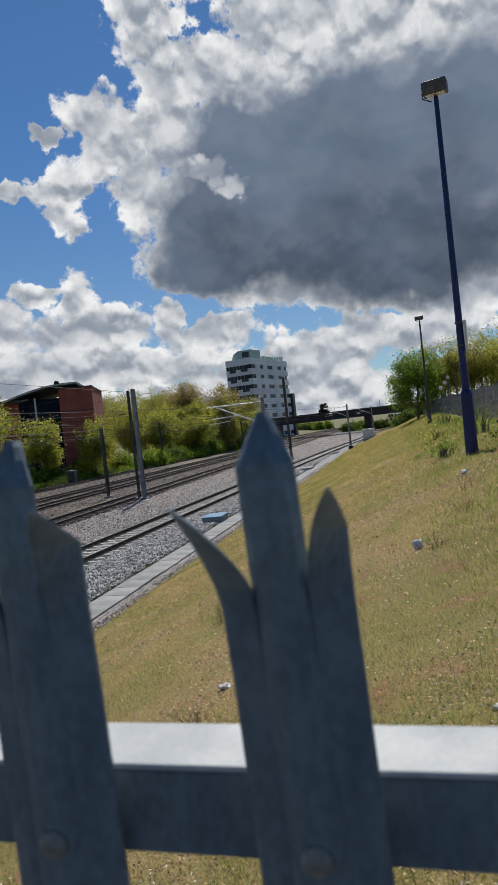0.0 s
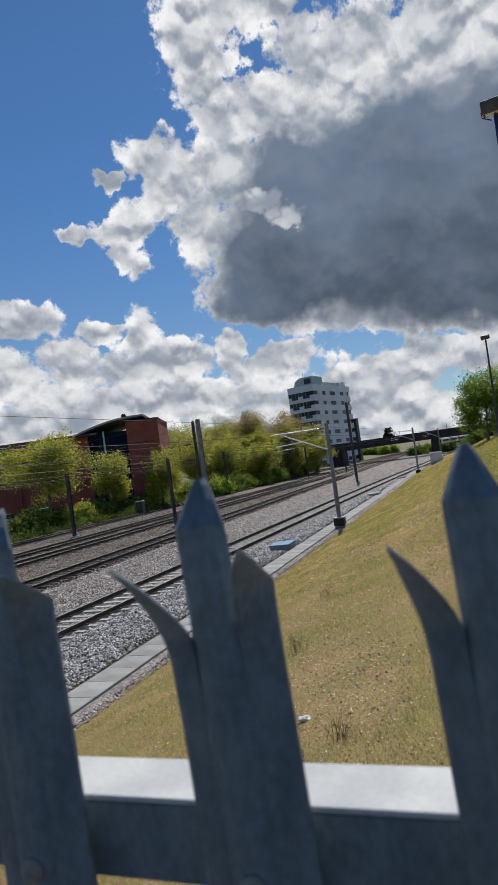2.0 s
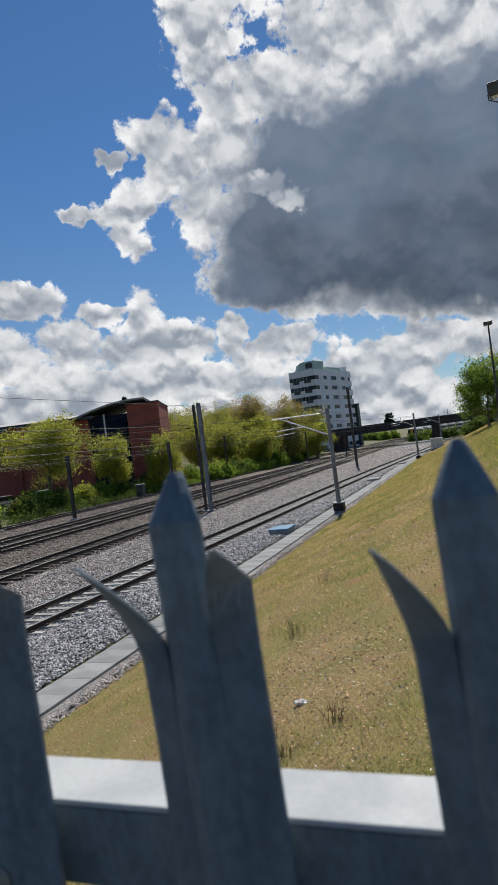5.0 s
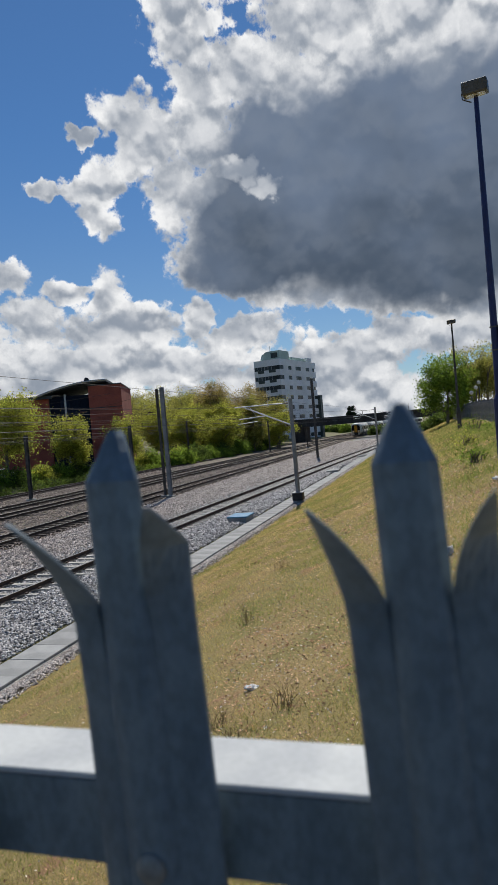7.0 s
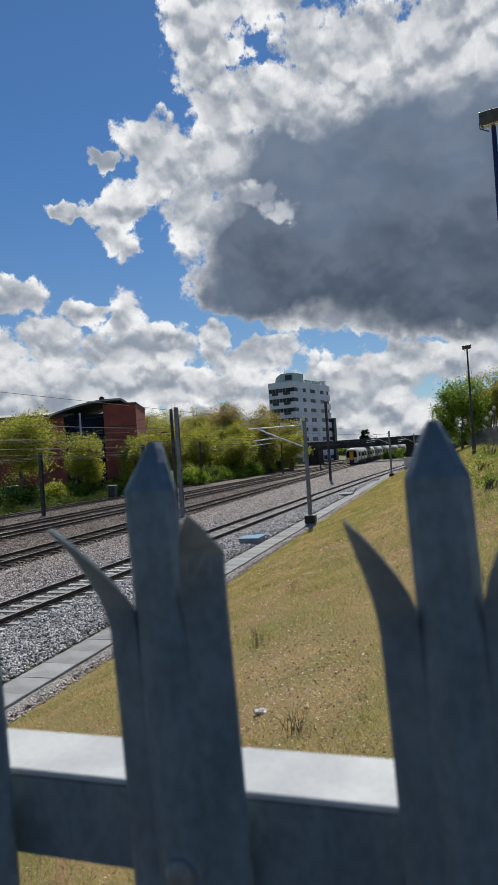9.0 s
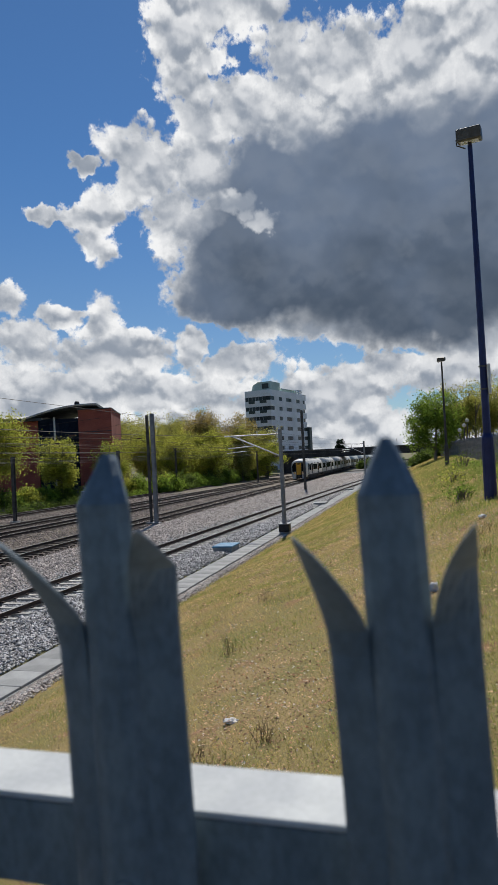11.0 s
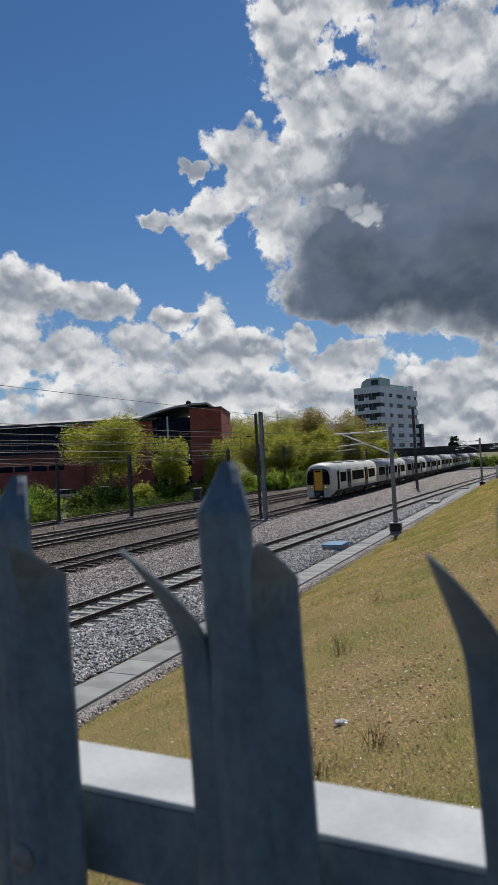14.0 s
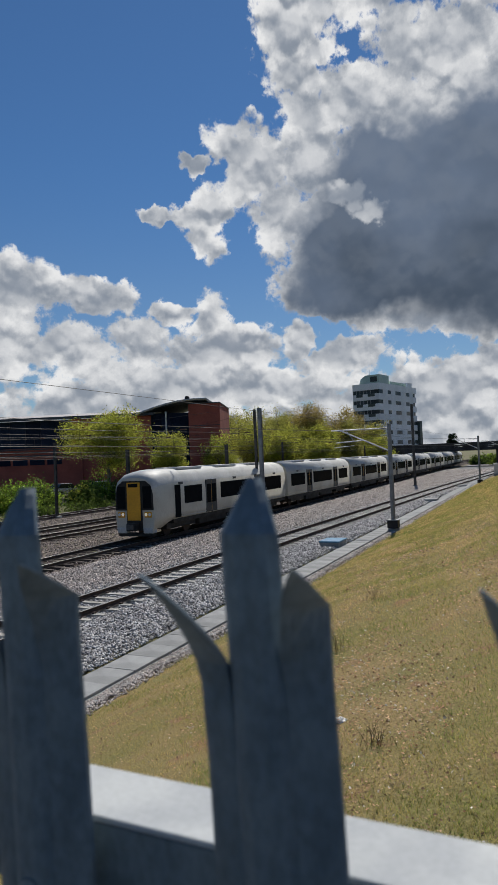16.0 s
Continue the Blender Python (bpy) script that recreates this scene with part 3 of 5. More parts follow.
def mast_new(x, y, top, arm_z, reach):
    th = thing("overhead_mast", pose(x, y, -0.2), "galvanised overhead line mast with black base cover and cantilever arm", "mast", "overhead line masts")
    part("post", tubem([(0, 0, 0.5), (0, 0, top + 0.2)], [0.13, 0.11], 12), MAST, th)
    part("foundation", tubem([(0, 0, -0.4), (0, 0, 0.12)], 0.33, 14), CONCRETE, th)
    part("base_cover", boxm(-0.3, 0.3, -0.3, 0.3, 0.14, 0.56, bevel=0.03), DARK, th, "black box round the mast foot")
    part("base_plate", boxm(-0.34, 0.34, -0.34, 0.34, 0.56, 0.61, bevel=0.01), MAST, th)
    cantilever(th, arm_z, reach, ALUMINIUM)
    return th


mast_new(-7.84, 37.1, 5.8, 5.75, 3.3)
mast_new(-7.2, 86.0, 5.8, 5.7, 3.0)
mast_new(-6.1, 127.0, 5.8, 5.7, 3.0)
OLD = "tall weathered steel overhead line mast beside old tracks"
plain_mast(-18.85, 44.5, 7.85, OLD, MAST, 0.26)
plain_mast(-19.45, 44.95, 7.8, OLD, MAST_OLD, 0.17)
plain_mast(-23.67, 48.6, 5.4, OLD, MAST_OLD, 0.22)
plain_mast(-14.8, 84.2, 10.2, OLD, MAST_OLD, 0.3)
plain_mast(-33.7, 49.1, 5.4, OLD, MAST_OLD, 0.26)
plain_mast(-36.0, 34.8, 6.9, OLD, MAST, 0.24)
plain_mast(-37.0, 96.0, 6.5, OLD, MAST_OLD)
plain_mast(-29.5, 118.0, 5.6, OLD, MAST_OLD)
plain_mast(-24.3, 128.0, 5.0, OLD, MAST_OLD)


def wire(pts, r, label="thin dark overhead wire along the tracks"):
    ob = part("overhead_wire", tubem(pts, r, 4), DARK)
    return tagged(ob, label, "wire", "overhead wires")


for f, zs in ((line_1, (4.75, 5.75)), (line_2, (4.8, 6.1)), (line_3, (4.8, 6.1)), (line_4, (4.8, 6.2)), (line_5, (4.8, 6.1))):
    for k, z in enumerate(zs):
        pts = [(f(y) + 0.12 * math.sin(y * 0.13), y, z - (0.25 * math.sin(math.pi * ((y + 8) % 50) / 50) if k else 0)) for y in range(-8, 172, 6)]
        wire(pts, 0.009 if k == 0 else 0.011)
wire([(-18.85, y, 7.6) for y in range(-8, 172, 12)], 0.013)
wire([(-36.0, y, 6.7) for y in range(-8, 172, 12)], 0.013)


def headspan(y, x0, x1, top):
    """Cross wires that carry the old tracks' wires between masts."""
    th = thing("headspan", pose(0, y, 0), "thin cross wires slung between two masts", "headspan", "headspans")
    part("upper_wire", tubem([(x0, 0, top - 0.2), ((x0 + x1) / 2, 0, 6.5), (x1, 0, top - 0.2)], 0.008, 4), DARK, th)
    for z in (6.1, 4.8):
        part("cross_wire", tubem([(x0, 0, z), (x1, 0, z)], 0.007, 4), DARK, th)
    for f in (line_2, line_3, line_4):
        part("hanger", tubem([(f(y), 0, 4.8), (f(y), 0, 6.45)], 0.012, 4), DARK, th)
        part("insulator", tubem([(f(y) + 0.5, 0, 6.1), (f(y) + 0.9, 0, 6.1)], 0.05, 6), INSUL, th)


for y, x0, x1, tp in ((44.5, -18.85, -33.7, 7.8), (96.0, -16.0, -37.0, 7.0), (34.8, -18.0, -36.0, 7.2)):
    headspan(y, x0, x1, tp)
plain_mast(-37.9, 44.5, 6.2, OLD, MAST_OLD, 0.2)


# ---------------------------------------------------------------- line-side boxes
def trackside_box(x, y, sx, sy, sz, top_mat, label, turn=0):
    th = thing("equipment_box", pose(x, y, -0.2, 0, 0, turn), label, "equipment box")
    part("body", boxm(-sx / 2, sx / 2, -sy / 2, sy / 2, -0.1, sz, bevel=0.015), CONCRETE, th)
    part("lid", boxm(-sx / 2 - 0.03, sx / 2 + 0.03, -sy / 2 - 0.03, sy / 2 + 0.03, sz + 0.002, sz + 0.07, bevel=0.012), top_mat, th)
    return th


trackside_box(-9.5, 30.9, 0.95, 1.3, 0.2, BLUE_LID, "low concrete chamber with a bright blue lid on the ballast", 0)
trackside_box(-9.1, 59.5, 1.0, 2.0, 0.12, CONCRETE, "flat pale concrete chamber cover on the ballast", 0)
trackside_box(-8.9, 82.0, 0.9, 2.0, 0.1, CONCRETE, "flat pale concrete chamber cover on the ballast", 0)


def cabinet(x, y, w, d, h, mat, label):
    th = thing("equipment_cabinet", pose(x, y, ground_z(x, y)), label, "cabinet")
    part("body", boxm(-w / 2, w / 2, -d / 2, d / 2, 0.1, h, bevel=0.02), mat, th)
    part("plinth", boxm(-w / 2 - 0.05, w / 2 + 0.05, -d / 2 - 0.05, d / 2 + 0.05, -0.3, 0.1), CONCRETE, th)
    part("roof", boxm(-w / 2 - 0.06, w / 2 + 0.06, -d / 2 - 0.06, d / 2 + 0.06, h + 0.002, h + 0.07, bevel=0.01), WHITE_PAINT, th)
    part("door", boxm(-w / 2 + 0.06, w / 2 - 0.06, -d / 2 - 0.02, -d / 2 - 0.003, 0.18, h - 0.08), mat, th)


cabinet(-5.5, 99.0, 1.7, 1.0, 1.5, WHITE_PAINT, "white trackside equipment cabinet at the foot of the bank")
cabinet(-39.5, 72.0, 0.9, 0.6, 1.6, LAMP_GREY, "grey trackside equipment cabinet beside the shrubs")


# ---------------------------------------------------------------- lamp posts
def lamp_post(x, y, top, mat, label, two=False):
    z = ground_z(x, y)
    h = top - z
    th = thing("street_lamp", pose(x, y, z - 0.05, 0, 0, -10), label, "street lamp", "floodlight posts")
    part("pole", tubem([(0, 0, 1.45), (0, 0, h)], [0.085, 0.05], 14), mat, th)
    part("base", tubem([(0, 0, -0.1), (0, 0, 1.4), (0, 0, 1.5)], [0.14, 0.13, 0.09], 14), mat, th, "thicker base section of the pole")
    head = part("head", boxm(-0.26, 0.26, -0.28, 0.2, 0.0, 0.26, bevel=0.03), LAMP_GREY, th, "grey floodlight box")
    head.matrix_basis = pose(0, 0, h + 0.06, 12, 0, 0)
    part("glass", boxm(-0.2, 0.2, -0.22, 0.14, -0.012, -0.003), LAMP_GLASS, head)
    part("yoke", tubem([(-0.1, 0, -0.12), (-0.28, 0, -0.02), (-0.285, 0, 0.1)], 0.014, 6), LAMP_GREY, head)
    part("spigot", tubem([(0, 0, h - 0.05), (0, 0, h + 0.08)], 0.04, 10), LAMP_GREY, th)
    if two:
        part("sign_board", boxm(0.09, 0.14, -0.12, 0.12, 2.35, 3.0, bevel=0.005), WHITE_PAINT, th, "white board strapped to the pole")
        for zz in (2.45, 2.95):
            part("strap", tubem([(0, 0, zz), (0, 0, zz + 0.03)], 0.098, 12), LAMP_GREY, th)
    return th


lamp_post(1.40, 15.2, 10.9, BLUE_POLE, "tall dark blue lamp post with a single floodlight head", True)
lamp_post(1.60, 46.0, 10.1, MAST_OLD, "tall dark lamp post with a single floodlight head")


# ---------------------------------------------------------------- right-hand boundary
FENCE_GREY = material("dull_grey_palisade", (0.17, 0.18, 0.19), (0.12, 0.13, 0.14), rough=0.6, metal=0.3, scale=2, fine=30, vary=0.15)


def palisade_far():
    th = thing("boundary_fence", pose(0, 0, 0), "dull grey palisade fence along the top of the embankment", "fence")
    pts = [(4.9, 10.0), (4.4, 30.0), (4.0, 62.0), (2.2, 84.0)]
    bm = bmesh.new()
    prism(bm, [(-0.034, 0), (0.034, 0), (0.034, 1.62), (0.0, 1.75), (-0.034, 1.62)], -0.008, 0.008)
    bm.transform(Matrix.Rotation(radians(90), 4, "Z"))
    data = shared(part("pale", bm, FENCE_GREY))
    for (x0, y0), (x1, y1) in zip(pts, pts[1:]):
        n = int(math.hypot(x1 - x0, y1 - y0) / 0.21)
        ang = math.degrees(math.atan2(y1 - y0, x1 - x0)) - 90
        for k in range(n):
            f = k / n
            x, y = x0 + (x1 - x0) * f, y0 + (y1 - y0) * f
            ob = new("pale", data)
            ob.parent = th
            ob.matrix_basis = pose(x, y, ground_z(x, y) - 0.05, 0, 0, ang)
        for z in (0.35, 1.4):
            part("rail", tubem([(x0 + 0.03, y0, ground_z(x0, y0) + z), (x1 + 0.03, y1, ground_z(x1, y1) + z)], 0.025, 4), FENCE_GREY, th)
    return th


palisade_far()


# ---------------------------------------------------------------- road bridge
BRIDGE = material("dark_bridge_steel", (0.045, 0.045, 0.045), (0.03, 0.028, 0.026), rough=0.8, scale=0.5, fine=6, spread=0.3)
BRICK_DARK = material("dark_brick", (0.07, 0.055, 0.05), rough=0.9, scale=1, fine=12)


def bridge():
    th = thing("road_bridge", pose(-10, 176, 0, 0, 0, 0), "dark road bridge over the railway on solid piers", "bridge")
    part("deck", boxm(-68, 26, 0, 9, 4.05, 4.6), BRIDGE, th)
    part("girder", boxm(-68, 26, -0.25, 0.0, 3.85, 5.1), BRIDGE, th)
    part("girder", boxm(-68, 26, 9.0, 9.25, 3.85, 5.1), BRIDGE, th)
    for y in (-0.2, 8.9):
        part("parapet", boxm(-68, 26, y, y + 0.2, 5.1, 6.0, bevel=0.03), BRIDGE, th)
    for k in range(24):
        part("web_stiffener", boxm(-67.9 + k * 4, -67.75 + k * 4, -0.34, -0.25, 3.9, 5.08), BRIDGE, th)
    part("pier", boxm(-0.6, 1.0, 0.5, 8.5, -0.3, 4.05), BRICK_DARK, th)
    part("pier", boxm(-27, -24, 0.5, 8.5, -0.3, 4.05), BRICK_DARK, th)
    part("abutment", boxm(9.5, 26, -0.5, 9.5, -0.3, 4.05), BRICK_DARK, th)
    part("abutment", boxm(-68, -46, -0.5, 9.5, -0.3, 4.05), BRICK_DARK, th)
    for x in (-9, 3.5):
        part("post", tubem([(x, 9.1, 6), (x, 9.1, 8.0 if x > 0 else 6.9)], 0.06, 6), BRIDGE, th)


bridge()


# ---------------------------------------------------------------- office tower
TOWER_WHITE = material("pale_cladding", (0.80, 0.81, 0.82), (0.72, 0.73, 0.74), rough=0.6, scale=0.25, fine=3, bump=0.05, spread=0.15, vary=0.06)
TOWER_GLASS = material("dark_office_glass", (0.035, 0.045, 0.05), (0.06, 0.075, 0.08), rough=0.12, scale=0.4, fine=3, bump=0.0, vary=0.4, spec=0.12)
TOWER_PANEL = material("dark_green_panel", (0.05, 0.07, 0.065), rough=0.5, scale=1, fine=8)
GREEN_ROOF = material("pale_green_cladding", (0.48, 0.60, 0.54), (0.40, 0.52, 0.46), rough=0.6, scale=0.5, fine=4, spread=0.2)
FRAME_W = material("window_frame", (0.5, 0.5, 0.5), rough=0.5)


def tower():
    L, W, top, fh = 30.5, 9.4, 26.5, 3.3
    # x' along the short front, y' along the long side
    th = thing("office_tower", pose(-46.9, 209.8, 0, 0, 0, -12.5), "white nine-storey office tower with dark ribbon windows and a green penthouse", "tower block")
    part("core", boxm(-W + 0.35, -0.35, 0.35, L - 0.35, -0.3, top - 0.4), TOWER_GLASS, th, "dark glazed inside behind the cladding")
    def spandrel(z0, z1):
        bm = bmesh.new()
        box(bm, -W, 0, 0, 0.3, z0, z1)
        box(bm, -0.3, 0, 0.303, L - 0.303, z0, z1)
        box(bm, -W, 0, L - 0.3, L, z0, z1)
        box(bm, -W, -W + 0.3, 0.303, L - 0.303, z0, z1)
        part("spandrel", bm, TOWER_WHITE, th)
    z = top
    spandrel(z - 1.75, z + 0.35)
    for k in range(8):
        w1 = z - 1.75 - fh * k
        w0 = w1 - 1.3
        spandrel(w0 - 2.0, w0)
        # short front: ribbon windows with dark dropped panels
        for i in range(6):
            x0 = -W + 0.1 + i * (W - 1.9) / 6
            win = part("window", boxm(x0 + 0.04, x0 + (W - 1.9) / 6 - 0.04, 0.12, 0.2, w0 + 0.02, w1 - 0.02), TOWER_GLASS, th)
            part("mullion", boxm(x0 - 0.05, x0 + 0.05, 0.05, 0.3, w0, w1), FRAME_W, win)
        part("panel", boxm(-W + 1.3, -W + 3.6, -0.06, -0.005, w0 - 0.9, w0 + 0.05), TOWER_PANEL, th)
        part("panel", boxm(-W + 5.4, -W + 7.9, -0.06, -0.005, w0 - 0.9, w0 + 0.05), TOWER_PANEL, th)
        # corner window and the windows of the long side, with white piers between
        for a, b in ((0.2, 1.4), (1.6, 3.0), (6.8, 7.9), (8.1, 9.3), (12.8, 14.2), (14.4, 15.6), (15.8, 17.2), (21.5, 22.9), (23.1, 24.6), (27.6, 29.4)):
            part("window", boxm(-0.16, -0.1, a, b, w0 + 0.02, w1 - 0.02), TOWER_GLASS, th)
        for a, b in ((3.1, 6.7), (9.4, 12.7), (17.3, 21.4), (24.7, 27.5)):
            part("pier", boxm(-0.3, -0.006, a, b, w0 + 0.002, w1 - 0.002), TOWER_WHITE, th)
    part("roof", boxm(-W + 0.3, -0.3, 0.3, L - 0.3, top - 0.3, top - 0.1), TOWER_WHITE, th)
    bm = bmesh.new()
    prism(bm, [(-W + 1.6, top - 0.1), (-0.5, top - 0.1), (-0.5, top + 3.2), (-W + 4.2, top + 3.2), (-W + 2.4, top + 2.2)], 1.5, 9.0)
    part("penthouse", bm, GREEN_ROOF, th, "pale green rooftop plant room")
    part("louvre", boxm(-3.6, -1.2, 1.42, 1.49, top + 0.9, top + 2.6), TOWER_PANEL, th)
    for i in range(8):
        part("roof_unit", boxm(-2.4, -0.7, 10.5 + i * 1.7, 11.7 + i * 1.7, top - 0.1, top + 1.5, bevel=0.05), GREEN_ROOF, th)
    part("mast", tubem([(-4.5, 3, top + 3.2), (-4.5, 3, top + 5.2)], 0.05, 6), FRAME_W, th)
    part("plant_room", boxm(-4.0, -0.8, 25.2, 29.0, top - 0.1, top + 2.0), TOWER_WHITE, th)
    part("chimney", boxm(-0.6, 0.9, L + 0.05, L + 2.2, -0.3, 15.0), TOWER_PANEL, th, "dark flue tower at the back")


tower()


# ---------------------------------------------------------------- brick leisure building
BRICK = material("red_brick", (0.36, 0.095, 0.065), (0.28, 0.075, 0.055), rough=0.85, scale=0.5, fine=14, bump=0.3, spread=0.3)
NAVY = material("navy_glass", (0.012, 0.018, 0.035), (0.02, 0.028, 0.05), rough=0.12, scale=0.3, fine=4, bump=0.0, vary=0.3, spec=0.05, ior=1.12)
ROOF_PALE = material("pale_metal_roof", (0.60, 0.55, 0.50), (0.5, 0.46, 0.42), rough=0.45, metal=0.2, scale=0.3, fine=5, spread=0.15)
ROOF_EDGE = material("dark_fascia", (0.05, 0.06, 0.075), rough=0.5, scale=1, fine=8)


def brick_building():
    th = thing("brick_building", pose(-52, 82, 0.3, 0, 0, 19.9), "long red brick building with navy glazing and a curved roof", "building")
    # long wing
    part("wall", boxm(-62, -0.1, 0.35, 22, -1, 6.7), BRICK, th)
    part("wall", boxm(-62, -0.1, 0.6, 22, 6.703, 10.8), ROOF_EDGE, th)
    for i in range(21):
        x0 = -61.5 + i * 2.36
        part("window", boxm(x0, x0 + 2.28, 0.46, 0.54, 6.75, 10.7), NAVY, th)
    part("wall", boxm(-10.3, -0.1, 0.45, 0.598, 6.703, 10.8), BRICK, th)
    for i in range(18):
        x0 = -60 + i * 2.6
        part("window", boxm(x0, x0 + 2.2, 0.25, 0.32, 4.2, 5.0), NAVY, th)
    for z in (5.5, 6.0, 6.45):
        part("band", boxm(-62, -11.9, 0.18, 0.34, z, z + 0.16), ROOF_EDGE, th)
    part("pier", boxm(-11.8, -10.4, 0.0, 0.44, -1, 10.8), BRICK, th)
    bm = bmesh.new()
    prism(bm, [(-0.6, 10.9), (22.5, 13.0), (22.5, 13.3), (-0.6, 11.1)], -63, 0.6)
    bm.transform(Matrix(((0, 1, 0, 0), (1, 0, 0, 0), (0, 0, 1, 0), (0, 0, 0, 1))))
    part("roof", bm, ROOF_PALE, th, "pale sloping metal roof")
    part("fascia", boxm(-63, 0.6, -0.75, -0.62, 10.75, 11.15), ROOF_EDGE, th)
    # glazed end with the curved roof
    part("wall", boxm(0, 5.55, 0.6, 14, -1, 11.0), NAVY, th)
    for i in range(4):
        for z in (6.4, 8.5):
            part("window", boxm(0.15 + i * 1.35, 1.4 + i * 1.35, 0.5, 0.58, z, z + 1.95), NAVY, th)
    part("column", tubem([(2.3, -0.2, -1), (2.3, -0.2, 11.2)], 0.13, 10), WHITE_PAINT, th)
    bm = bmesh.new()
    arc = [(-1.8 + 10.2 * i / 10, 10.75 + 1.75 * math.sin(math.pi * 0.5 * min(1, i / 8.5))) for i in range(11)]
    prism(bm, arc + [(x, z + 0.35) for x, z in arc[::-1]], -1.2, 14)
    part("roof", bm, ROOF_EDGE, th, "curved dark-edged roof")
    part("roof_trim", tubem([(x, -1.24, z + 0.2) for x, z in arc], 0.13, 6), ROOF_PALE, th, "pale curved roof edge trim")
    part("wall", boxm(5.6, 10.2, -0.1, 13, -1, 12.1), BRICK, th, "tall red brick end block")
    part("coping", boxm(5.5, 10.3, -0.2, 13.1, 12.103, 12.25), ROOF_EDGE, th)
    part("band", boxm(5.59, 10.21, -0.13, -0.102, 8.9, 9.0), ROOF_EDGE, th)
    bm = bmesh.new()
    bmesh.ops.create_uvsphere(bm, u_segments=12, v_segments=8, radius=0.38)
    part("vent", bm, DARK, th, soft=True).matrix_basis = pose(5.0, 3, 13.3)
    part("vent_pipe", tubem([(5.0, 3, 12.6), (5.0, 3, 13.3)], 0.1, 8), DARK, th)


brick_building()


# ---------------------------------------------------------------- train
TRAIN_WHITE = material("train_cream_paint", (0.60, 0.575, 0.49), (0.52, 0.49, 0.41), rough=0.4, scale=0.6, fine=12, bump=0.03, spread=0.15)
TRAIN_ROOF = material("train_roof_grey", (0.55, 0.55, 0.53), (0.45, 0.45, 0.43), rough=0.55, scale=0.6, fine=10, spread=0.2)
TRAIN_GLASS = material("train_window_glass", (0.012, 0.014, 0.016), rough=0.12, bump=0.0, spread=0.2, spec=0.04, ior=1.1)
TRAIN_DOOR = material("train_door_grey", (0.045, 0.048, 0.05), (0.032, 0.034, 0.036), rough=0.5, scale=1, fine=12)
TRAIN_YELLOW = material("train_warning_yellow", (0.72, 0.36, 0.015), (0.62, 0.31, 0.015), rough=0.4, scale=1, fine=14, bump=0.03, spread=0.15)
TRAIN_UNDER = material("train_underframe", (0.035, 0.033, 0.03), (0.022, 0.02, 0.018), rough=0.8, scale=1.5, fine=14)
HEADLIGHT = glow("headlight", (1.0, 0.85, 0.6), 0.35)

SECTION = [(-1.36, 0.95), (-1.40, 1.3), (-1.40, 2.4), (-1.36, 2.95), (-1.22, 3.35), (-0.9, 3.62), (-0.45, 3.75), (0, 3.79), (0.45, 3.75), (0.9, 3.62),
           (1.22, 3.35), (1.36, 2.95), (1.40, 2.4), (1.40, 1.3), (1.36, 0.95)]


def shell(bm, stations):
    """Body from cross-sections: y, width factor, roof drop, floor shift."""
    rings = []
    for y, w, drop, low in stations:
        rings.append([bm.verts.new((x * w, y, (z - drop * max(0, (z - 2.0) / 1.79)) if z > 1.0 else z + low)) for x, z in SECTION])
    for a, b in zip(rings, rings[1:]):
        n = len(a)
        for i in range(n):
            f = bm.faces.new((a[i], a[(i + 1) % n], b[(i + 1) % n], b[i]))
            f.material_index = 1 if 3 <= i <= 10 else 0
            f.smooth = i != n - 1
    bm.faces.new(rings[0])
    bm.faces.new(rings[-1][::-1])


